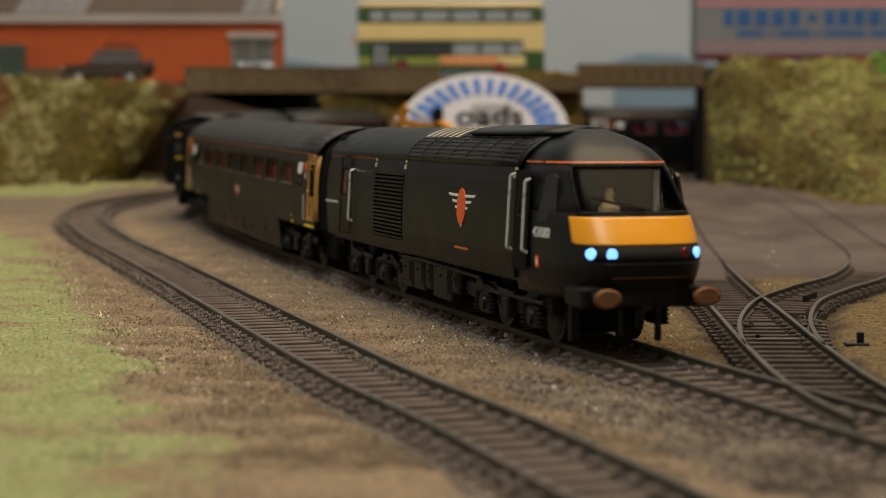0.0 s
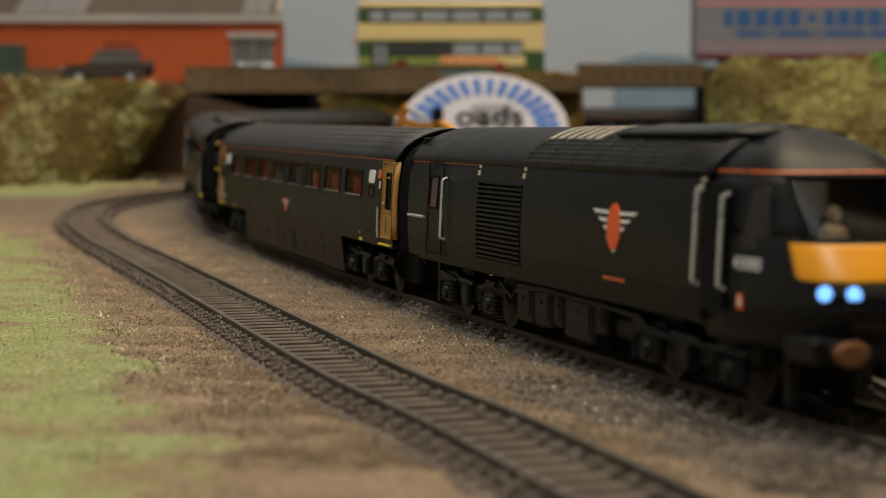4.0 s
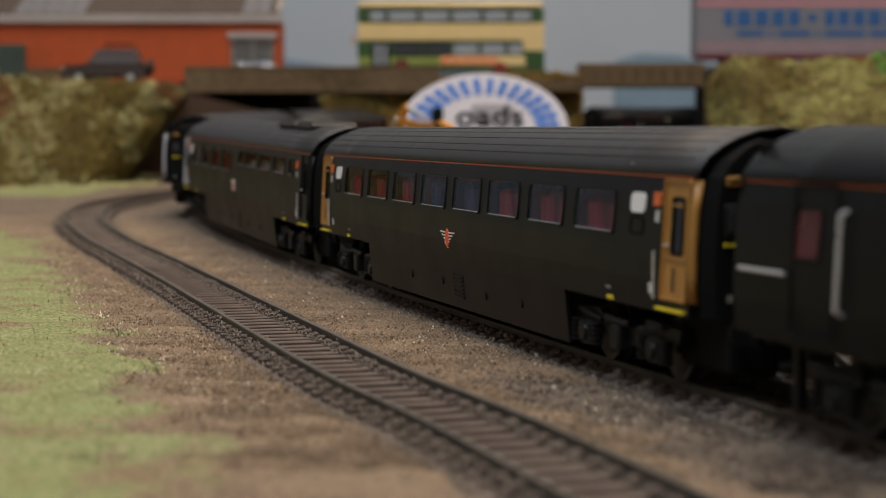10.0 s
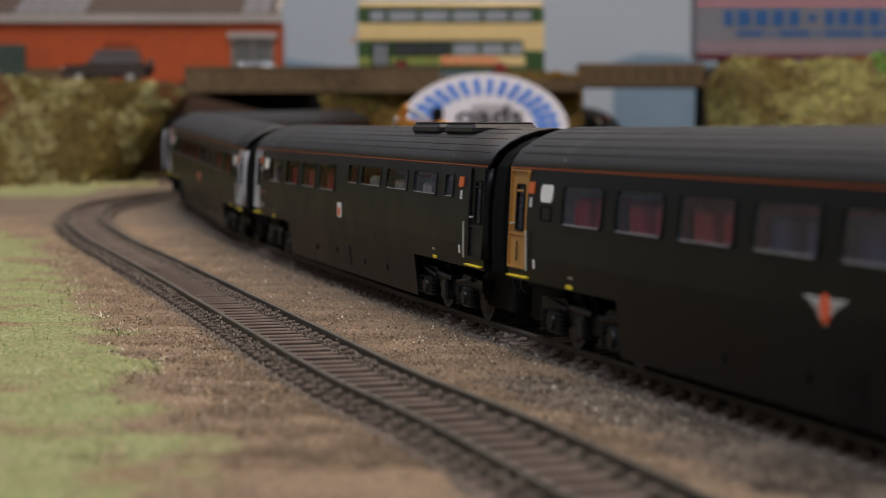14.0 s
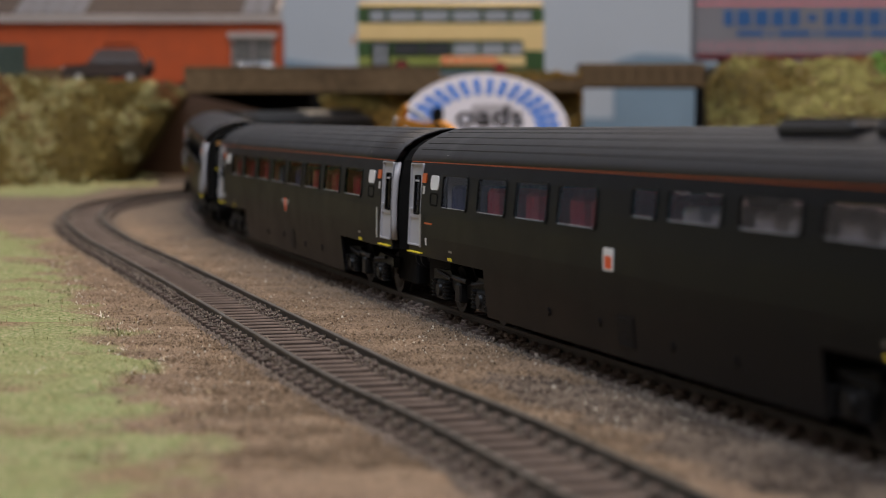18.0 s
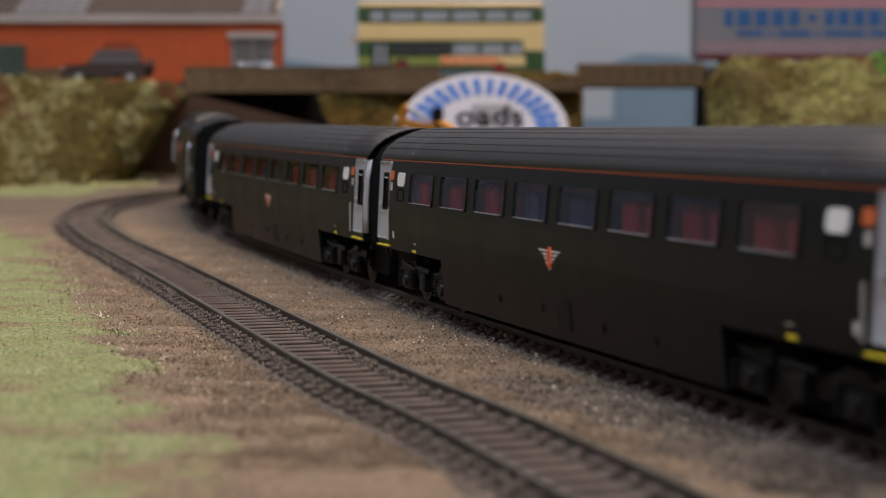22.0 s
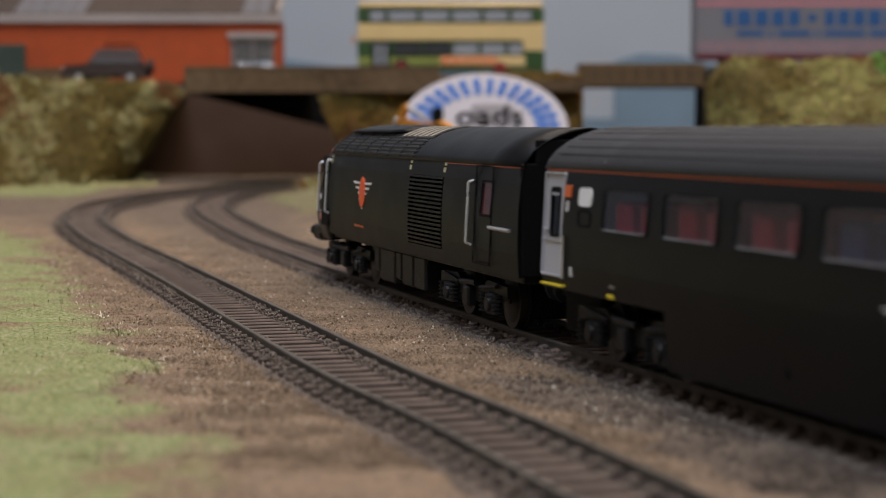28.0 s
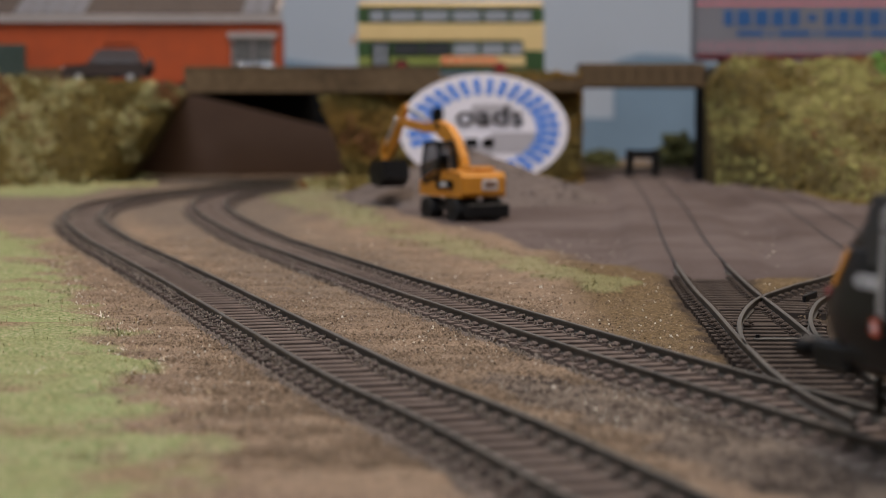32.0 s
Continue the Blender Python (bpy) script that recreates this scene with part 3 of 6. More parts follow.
# ---- unseen room that closes the place ----
WALL = mat("plain_room_paint", (0.45, 0.44, 0.43), 0.9, vary=0.08, scale=8)
SKY = mat("painted_sky_backdrop", (0.36, 0.42, 0.495), 0.9, vary=0.10, scale=6)
HILL = mat("painted_blue_hills", (0.165, 0.255, 0.35), 0.9, vary=0.15, scale=14)
for name, box in (("wall_left", (-1.64, -1.6, -1.34, 2.0, -0.9, 2.0)), ("wall_right", (1.6, 1.64, -1.34, 2.0, -0.9, 2.0)), ("wall_rear", (-1.6, 1.6, -1.34, -1.3, -0.9, 2.0))):
    tape(name, "plain grey room wall", WALL, "structure", Shape(1.0).box(*box))
tape("ceiling", "plain pale ceiling", WALL, "structure", Shape(1.0).box(-1.64, 1.64, -1.34, 2.04, 2.0, 2.04))
tape("backdrop", "painted grey-blue sky backdrop board", SKY, "structure", Shape(1.0).box(-1.6, 1.6, 2.0, 2.03, -0.9, 2.0))
# Unseen dark floor, added so the coach sides reflect little light.
DARK_FLOOR = mat("dark_unseen_floor", (0.035, 0.03, 0.028), 0.95, vary=0.3, scale=120, bump=0.4, bscale=500, gloss=0.06)
PLY = mat("plywood_board_edge", (0.30, 0.21, 0.12), 0.7, vary=0.2, scale=60)
tape("floor", "unseen dark brown floor added below the layout", DARK_FLOOR, "structure", Shape(1.0).box(-1.64, 1.64, -1.34, 2.03, -0.94, -0.9))
layout = thing("layout_board", "plywood baseboard of a model railway on timber legs", "table")
part("board_top", Shape(1.0).box(-0.48, 0.99, -0.12, 1.998, -0.03, -0.006), PLY, layout)
for x0, x1, y0, y1 in ((-0.48, 0.99, -0.14, -0.1205), (-0.5, -0.4805, -0.14, 1.998), (0.9905, 1.01, -0.14, 1.998)):
    part("fascia", Shape(1.0).box(x0, x1, y0, y1, -0.1, 0.0005), PLY, layout, "plywood edge board")
for x in (-0.44, 0.94):
    for y in (-0.08, 0.95, 1.94):
        part("leg", Shape(1.0).box(x - 0.022, x + 0.022, y - 0.022, y + 0.022, -0.9, -0.03), PLY, layout)

# ---- banks, bridges and the street behind the railway ----
MOSS = mat("scatter_foliage", (0.185, 0.145, 0.045), 0.9, vary=0.4, scale=60, island=0.3, tone=(0.105, 0.078, 0.024), gloss=0.08)
LEAFY = mat("pale_green_scatter", (0.40, 0.385, 0.20), 0.9, vary=0.4, scale=60, island=0.3, tone=(0.25, 0.235, 0.10), gloss=0.08)
FRESH = mat("fresh_green_scatter", (0.13, 0.30, 0.05), 0.9, vary=0.3, scale=60, island=0.4)
OCHRE = mat("ochre_scatter", (0.27, 0.175, 0.05), 0.9, vary=0.4, scale=60, island=0.3, tone=(0.15, 0.095, 0.025), gloss=0.08)
STRAWY = mat("straw_green_scatter", (0.345, 0.34, 0.125), 0.9, vary=0.4, scale=60, island=0.3, tone=(0.22, 0.20, 0.07), gloss=0.08)
RUSSET = mat("russet_scatter", (0.19, 0.095, 0.04), 0.9, vary=0.4, scale=90, island=0.6, gloss=0.08)
SOIL = mat("dark_earth_bank", (0.13, 0.105, 0.045), 0.95, vary=0.4, scale=70, bump=0.8, bscale=400, gloss=0.08)
STONE = mat("brown_stone_parapet", (0.135, 0.095, 0.055), 0.85, vary=0.4, scale=160, bump=0.5, bscale=500, gloss=0.08)
BOARD = mat("red_brown_card", (0.085, 0.054, 0.038), 0.8, vary=0.15, scale=30, gloss=0.08)
TAR = mat("grey_street", (0.10, 0.10, 0.10), 0.9, vary=0.2, scale=80, gloss=0.08)
HEAP = mat("grey_brown_gravel", (0.14, 0.116, 0.105), 0.95, vary=0.2, scale=500, bump=0.8, bscale=900, gloss=0.08)


def tuft_cloud(name, owner, material, pts, size, seed):
    """Foam and leaf scatter, joined: many small uneven clumps."""
    r = np.random.default_rng(seed)
    n = len(pts)
    base = np.array([(1, 0, 0), (-1, 0, 0), (0, 1, 0), (0, -1, 0), (0, 0, 1), (0, 0, -1)], float)
    tri = np.array([(0, 2, 4), (2, 1, 4), (1, 3, 4), (3, 0, 4), (2, 0, 5), (1, 2, 5), (3, 1, 5), (0, 3, 5)])
    s = size * r.lognormal(0, 0.45, n)
    v = base[None] * r.uniform(0.5, 1.3, (n, 6, 1)) * s[:, None, None] + r.normal(0, 0.25, (n, 6, 3)) * s[:, None, None] + np.array(pts)[:, None, :]
    me = bpy.data.meshes.new(name)
    me.from_pydata(v.reshape(-1, 3).tolist(), [], (tri[None] + 6 * np.arange(n)[:, None, None]).reshape(-1, 3).tolist())
    me.materials.append(material)
    ob = part(name, me, material, owner)
    ob["kind"] = "stuff"
    return ob


def bank(name, label, line, seed, count, back, rough=0.006, mix=(0.45, 0.35, 0.2), slant=0.0, tilt=0.0, palette=None):
    """An overgrown bank. line: rows of x, y at the foot, y at the brow, height of the brow."""
    r = np.random.default_rng(seed)
    xs = np.linspace(line[0][0], line[-1][0], max(8, int(abs(line[-1][0] - line[0][0]) / 0.005)))
    get = lambda k, x: np.interp(x, [p[0] for p in line], [p[k] for p in line])
    rows, face = [], []
    bs = np.linspace(0, 1, 18)
    for x in xs:
        y0, y1, top = get(1, x), get(2, x), get(3, x)
        foot = lie(y0) - 0.004
        row = []
        for b in bs:
            k = math.sin(b * math.pi) * 0.9 + 0.1
            q = np.array([[x]]), np.array([[b * 0.08]])
            d = rough * k * float(waves(q[0], q[1], 0.035, seed)[0, 0]) + rough * 0.5 * k * float(waves(q[0], q[1], 0.012, seed + 1)[0, 0]) * 0.5
            bow = 0.25 * math.sin(b * math.pi / 2) ** 2 + 0.75 * b
            xx = x - slant * (1 - b) * max(0.0, 1 - (xs[-1] - x) / 0.06) + tilt * (1 - b) * max(0.0, 1 - (x - xs[0]) / 0.05)
            row.append((xx, y0 + (y1 - y0) * bow - d, foot + (top - foot) * (b ** 0.85) + (0.5 * d if b < 1 else 0)))
        face.append(row)
        rows.append(row + [(row[-1][0], max(y1, back), top), (row[0][0], max(y1, back), foot)])
    ob = thing(name, label, "bank")
    part("earth", Shape(1.0).loft(rows, True, True), SOIL, ob, "", True)
    face = np.array(face)
    n = count * 3
    i, j = r.uniform(0, face.shape[0] - 1.01, n), r.uniform(0, face.shape[1] - 1.01, n)
    i0, j0 = i.astype(int), j.astype(int)
    fi, fj = (i - i0)[:, None], (j - j0)[:, None]
    p = face[i0, j0] * (1 - fi) * (1 - fj) + face[i0 + 1, j0] * fi * (1 - fj) + face[i0, j0 + 1] * (1 - fi) * fj + face[i0 + 1, j0 + 1] * fi * fj
    p += r.normal(0, 0.0014, p.shape)
    pick = waves(p[:, 0] + 0.5 * p[:, 2], p[:, 2] * 1.1, 0.085, seed + 5) * 0.8 + 0.35 * waves(p[:, 0], p[:, 2], 0.025, seed + 6) + r.normal(0, 0.22, n)
    a, b = np.quantile(pick, [mix[0], mix[0] + mix[1]])
    shoot = (p[:, 0] > 0.285) & (p[:, 0] < 0.34) & (p[:, 2] > 0.05)
    if shoot.any():
        tuft_cloud("fresh_foliage", ob, FRESH, p[shoot][::2], 0.0016, seed + 10)
    for nm, m, ok in zip(("foliage",) * 3, palette or (MOSS, LEAFY, RUSSET), (pick < a, (pick >= a) & (pick < b), pick >= b)):
        if ok.sum():
            tuft_cloud(nm, ob, m, p[ok], 0.00085, seed + 9)
    return ob


bank("bank", "overgrown bank of green and russet scatter under the street", [(-0.478, 1.16, 1.275, 0.093), (-0.305, 1.17, 1.28, 0.0915), (-0.278, 1.19, 1.28, 0.0882), (-0.25, 1.21, 1.28, 0.0878), (-0.212, 1.24, 1.29, 0.0878), (-0.198, 1.262, 1.292, 0.0868), (-0.186, 1.275, 1.295, 0.08)], 101, 11000, 1.32, 0.0024, (0.56, 0.30, 0.14), slant=0.046)
bank("bank", "tall overgrown bank of yellow-green scatter beside the yard", [(0.19, 1.235, 1.29, 0.085), (0.196, 1.21, 1.27, 0.097), (0.206, 1.15, 1.25, 0.104), (0.24, 1.05, 1.22, 0.099), (0.3, 0.98, 1.19, 0.103), (0.62, 0.9, 1.15, 0.104)], 111, 13000, 1.3, 0.0034, (0.34, 0.60, 0.06), palette=(MOSS, STRAWY, RUSSET))
bank("bank", "dark mossy bank between two bridges", [(-0.087, 1.252, 1.256, 0.078), (-0.05, 1.255, 1.262, 0.079), (-0.03, 1.255, 1.268, 0.084), (0.0, 1.258, 1.275, 0.09), (0.07, 1.262, 1.285, 0.0945), (0.098, 1.27, 1.285, 0.0925)], 121, 5500, 1.29, 0.002, (0.34, 0.6, 0.06), tilt=0.024, palette=(MOSS, OCHRE, RUSSET))
bank("mound", "low weedy mound beside the bridge foot", [(-0.1, 1.18, 1.2, 0.015), (-0.075, 1.16, 1.19, 0.022), (-0.05, 1.16, 1.19, 0.021), (-0.03, 1.17, 1.19, 0.015)], 131, 1200, 1.2, 0.002, (0.6, 0.3, 0.1))


def verge(name, label, x0, x1, foot, seed, n, m):
    """Loose clumps on the ground along the foot of a bank."""
    r = np.random.default_rng(seed)
    x = r.uniform(x0, x1, n)
    y = np.interp(x, [p[0] for p in foot], [p[1] for p in foot]) - np.abs(r.normal(0, 0.018, n))
    v = thing(name, label, "weeds", "", None, "stuff")
    tuft_cloud("clump", v, m, np.stack([x, y, np.interp(y, GROUND_Y, GROUND_Z) + 0.0018], -1), 0.0011, seed)


verge("foot_weeds", "loose yellow-green scatter along the bank's foot", -0.5, -0.2, [(-0.62, 1.15), (-0.32, 1.17), (-0.2, 1.25)], 160, 2500, LEAFY)
verge("foot_weeds", "loose yellow-green scatter along the bank's foot", 0.2, 0.45, [(0.19, 1.235), (0.206, 1.15), (0.24, 1.05), (0.3, 0.98), (0.62, 0.9)], 161, 1800, MOSS)


def bridge_one():
    b = thing("road_bridge", "brown stone road bridge over the railway", "bridge")
    part("deck", Shape(1.0).box(-0.181, 0.098, 1.265, 1.33, 0.0805, 0.0885), STONE, b)
    par = part("parapet", Shape(1.0).box(-0.181, -0.002, 1.255, 1.265, 0.0795, 0.0962), STONE, b, "brown stone parapet")
    for k in range(20):
        part("coping_stone", Shape().box(0, 8.6, -1.0, 11.0, 0, 1.6, 0.3).mesh("coping_stone", STONE), STONE, par, at=pose(-0.181 + k * 0.009, 1.2555, 0.0958))
    # Black sheet that stands in for the deep shade under the bridge.
    part("shade_wall", Shape(1.0).box(-0.21, 0.098, 1.43, 1.44, 0.0, 0.0915), INK, b, "black wall put in for the shade under the bridge, behind the tracks")
    part("wing_wall", Shape(1.0).add([(-0.262, 1.385, 0.008), (-0.06, 1.385, 0.008), (-0.06, 1.385, 0.0475), (-0.2, 1.385, 0.0824), (-0.262, 1.392, 0.008), (-0.06, 1.392, 0.008), (-0.06, 1.392, 0.0475), (-0.2, 1.392, 0.0824)], [(0, 1, 2, 3), (7, 6, 5, 4), (0, 4, 5, 1), (1, 5, 6, 2), (2, 6, 7, 3), (3, 7, 4, 0)]), BOARD, b, "plain red-brown wing wall")
    return b


bridge_one()


def bridge_two():
    b = thing("yard_bridge", "brown beam bridge on posts over the siding", "bridge")
    part("beam", Shape(1.0).box(0.1, 0.19, 1.3, 1.345, 0.0842, 0.1012), STONE, b, "brown timber-faced beam")
    part("post", Shape(1.0).box(0.1835, 0.19, 1.3, 1.306, 0.01, 0.0842), INK, b, "black steel post")
    part("post", Shape(1.0).box(0.098, 0.1015, 1.3, 1.345, 0.01, 0.0842), STONE, b)
    part("sill", Shape(1.0).box(0.1015, 0.182, 1.33, 1.345, 0.008, 0.0165), STONE, b)
    for k in range(9):
        part("face_plank", Shape().box(0, 9.4, -1.2, 0.4, 0, 16.0, 0.3), STONE, b, at=pose(0.1005 + k * 0.0099, 1.3, 0.0847))
    return b


bridge_two()
tape("yard_deck", "grey street surface on the upper level", TAR, "structure", Shape(1.0).box(-0.48, -0.2, 1.29, 1.999, 0.083, 0.0874))
tape("kerb_deck", "grey street surface beside the warehouse", TAR, "structure", Shape(1.0).box(-0.2, -0.105, 1.393, 1.429, 0.084, 0.0872))
tape("street_deck", "grey street surface behind the bridge", TAR, "structure", Shape(1.0).box(-0.2, 0.098, 1.44, 1.75, 0.084, 0.0975))
tape("street_deck_front", "grey street surface on the bridge", TAR, "structure", Shape(1.0).box(-0.05, 0.098, 1.33, 1.43, 0.084, 0.0915))
tape("depot_deck", "grey hard standing behind the bank", TAR, "structure", Shape(1.0).box(0.2, 0.99, 1.3, 1.75, 0.096, 0.1003))


def buffer_stop():
    b = thing("buffer_stop", "dark timber buffer stop at the siding's end", "buffer stop", at=pose(0.146, 1.31, lie(1.31) + 0.001, 0, 0, 4))
    for x in (-9.5, 9.5):
        part("post", Shape().box(x - 2.6, x + 2.6, -2, 2, 0, 23, 0.3), SOOT, b)
        part("stay", Shape().pipe([(x, 0, 18), (x, 13, 0)], 1.4), SOOT, b)
    part("beam", Shape().box(-12.6, 12.6, -3.6, -1.8, 16.5, 22.6, 0.4), SOOT, b)
    return b


buffer_stop()


def hill_patch(name, label, pts, y=1.997):
    s = Shape(1.0).loft([[(x, y, z) for x, z in pts], [(x, y + 0.002, z) for x, z in pts]], True, True)
    return tape(name, label, HILL, "structure", s)


hill_patch("painted_hill", "blue-grey hills painted on the backdrop", [(0.05, 0.0), (0.05, 0.062), (0.12, 0.067), (0.19, 0.066), (0.191, 0.13), (0.22, 0.138), (0.262, 0.136), (0.3, 0.126), (0.45, 0.12), (0.9, 0.11), (0.9, 0.0)])
hill_patch("painted_hill_far", "distant blue hills painted low on the backdrop", [(-0.3, 0.0), (-0.3, 0.126), (-0.19, 0.134), (-0.12, 0.124), (-0.05, 0.12), (0.04, 0.118), (0.04, 0.0)], 1.9975)


def bush(name, x, y, z, w, h, seed, m):
    b = thing(name, "small dark green bush of scatter foliage", "bush", at=pose(x, y, z))
    r = np.random.default_rng(seed)
    n = 260
    p = r.normal(0, 1, (n, 3))
    p /= np.linalg.norm(p, axis=1)[:, None]
    p *= r.uniform(0.5, 1.05, (n, 1)) * np.array([w / 2, w / 2.6, h / 2])
    p[:, 2] += h / 2
    tuft_cloud("crown", b, m, p[p[:, 2] > 0], 0.0026, seed)
    part("trunk", Shape(1.0).tube((0, 0, -0.002), (0, 0, h * 0.6), 0.0012, 8, 0.0006), SOIL, b)
    return b


BUSHY = mat("dark_green_bush_scatter", (0.085, 0.09, 0.035), 0.9, vary=0.4, scale=60, island=0.4, gloss=0.08)
bush("bush", 0.2, 1.52, 0.017, 0.034, 0.034, 141, BUSHY)
bush("bush", 0.14, 1.6, 0.018, 0.03, 0.016, 142, BUSHY)
bush("bush", -0.165, 1.66, 0.0975, 0.03, 0.012, 143, BUSHY)
bush("bush", -0.14, 1.66, 0.0975, 0.034, 0.010, 144, BUSHY)
bush("bush", -0.11, 1.68, 0.0975, 0.03, 0.008, 145, BUSHY)


def heap():
    s, rows = Shape(1.0), []
    for k in np.linspace(0, 1, 22):
        row = []
        for a in np.linspace(0, 2 * math.pi, 60, endpoint=False):
            w = 1 + 0.06 * math.sin(3 * a + 1) + 0.04 * math.sin(7 * a) + 0.02 * math.sin(13 * a + k * 9)
            rad = 0.001 + k
            x, y = 0.013 + 0.086 * rad * w * math.cos(a), 1.055 + 0.08 * rad * w * math.sin(a)
            row.append((x, y, lie(y) - 0.001 + 0.0335 * (1 - k) ** 0.95 * (1 + 0.03 * math.sin(9 * a + 20 * k))))
        rows.append(row)
    g = thing("gravel_heap", "conical heap of grey-brown gravel on the yard", "gravel heap")
    part("mound", s.loft(list(reversed(rows)), True, True), HEAP, g, "", True)
    r = np.random.default_rng(150)
    a, k = r.uniform(0, 6.28, 2600), r.uniform(0, 1, 2600) ** 0.6
    x, y = 0.013 + 0.087 * k * np.cos(a), 1.055 + 0.084 * k * np.sin(a)
    z = np.interp(y, GROUND_Y, GROUND_Z) - 0.001 + 0.0335 * np.clip(1 - k, 0, 1) ** 0.95
    tuft_cloud("stone_scatter", g, HEAP, np.stack([x, y, z + 0.0001], -1), 0.00038, 151)


heap()



def turnout_gear():
    """Tie bar, point lever and a loose check rail at the branch turnout."""
    z = lie(0.43) + 0.0022
    bar = thing("tie_bar", "dark steel tie bar across the turnout", "tie bar", at=pose(0.0820, 0.4292, z))
    part("plate", Shape().box(-7, 7, -0.9, 0.9, 0, 0.7, 0.2), STEEL, bar)
    for x in (-6, 6):
        part("pin", Shape().tube((x, 0, 0.5), (x, 0, 1.5), 0.6, 10), SOOT, bar)
    lever = thing("point_lever", "small black point lever on its base plate", "lever", at=pose(0.0992, 0.4235, z - 0.0006))
    part("base", Shape().box(-3.4, 2.2, -1.6, 1.6, 0, 0.8, 0.2), SOOT, lever)
    part("handle", Shape().box(-0.5, 1.0, -0.8, 0.8, 0.6, 3.4, 0.2), SOOT, lever)
    check = thing("check_rail", "short loose check rail beside the branch", "rail", at=pose(0.1105, 0.536, lie(0.53) + 0.0016, 0, 0, 66))
    part("web", Shape().box(-8, 8, -0.5, 0.5, 0, 2.4, 0.2), SOOT, check)


turnout_gear()

# ---- oval sign board leaning behind the heap ----
SIGNWHITE = mat("white_sign_board", (0.80, 0.77, 0.82), 0.5, vary=0.04, scale=40)
SIGNBLUE = mat("blue_sign_paint", (0.09, 0.25, 0.74), 0.5, vary=0.08, scale=60)
SIGNGREY = mat("grey_sign_print", (0.42, 0.40, 0.42), 0.5, vary=0.1, scale=60)


def oval_sign():
    g = thing("oval_sign", "white oval sign board with a ring of blue sleepers", "sign", at=pose(0.0272, 1.2, 0.0535, -4, 0, 0))
    A, B = 56.8, 37.6
    ell = lambda f, n=64: [(A * f * math.cos(a), B * f * math.sin(a)) for a in np.linspace(0, 2 * math.pi, n, endpoint=False)]
    part("board", plate(ell(1.0), 0, 2.0), SIGNWHITE, g)
    for k in range(32):
        a = 2 * math.pi * k / 32 + 0.1
        if 3.6 < a < 4.9:
            continue
        c, s = math.cos(a), math.sin(a)
        ux, uz = A * c, B * s
        n = math.hypot(ux, uz)
        tx, tz = -uz / n, ux / n
        bar = lambda r0, r1, w: [(ux * r0 + tx * w, uz * r0 + tz * w), (ux * r1 + tx * w, uz * r1 + tz * w), (ux * r1 - tx * w, uz * r1 - tz * w), (ux * r0 - tx * w, uz * r0 - tz * w)]
        q = part("blue_sleeper", plate(bar(0.62, 0.90, 1.8), -0.4, 0.2), SIGNBLUE, g)
        part("blue_chair", plate(bar(0.69, 0.73, 2.7), -0.5, 0.2), SIGNBLUE, q)
        part("blue_chair", plate(bar(0.81, 0.85, 2.7), -0.5, 0.2), SIGNBLUE, q)
    for cx, cz, w, h in ((6, 11, 30, 12), (20, -9, 34, 14), (-4, -18, 20, 16)):
        part("grey_print", plate([(cx + x, cz + z) for x, z in rounded(w, h, 4.5)], -0.3, 0.2), SIGNGREY, g)
    words = text_mesh("oads", 21.0, INK, 0.3, 0.0, 0.12)
    words.transform(Matrix.Diagonal((1.18, 1, 0.92, 1)))
    part("lettering", words, INK, g, "bold black lettering", at=pose(0.004, -0.0008, 0.0085))
    part("letter_block", plate([(-31 + x, 9.5 + z) for x, z in rounded(8, 10, 2)], -0.5, 0.2), INK, g)
    for cx, w in ((-8, 9), (3, 8)):
        part("letter_block", plate([(cx + x, -9 + z) for x, z in rounded(w, 6, 1.5)], -0.5, 0.2), INK, g)
    part("foot_prop", Shape().box(-20, 20, 2, 5, -40, -30, 0.5), SIGNWHITE, g)


oval_sign()

# ---- excavator ----
CATYELLOW = mat("yellow_machine_paint", (0.54, 0.222, 0.015), 0.45, vary=0.1, scale=120)
RUBBER = mat("black_rubber", (0.014, 0.014, 0.014), 0.75, vary=0.3, scale=300)
CABGLASS = glass("machine_cab_glass", (0.42, 0.43, 0.44), 0.05, 0.1)


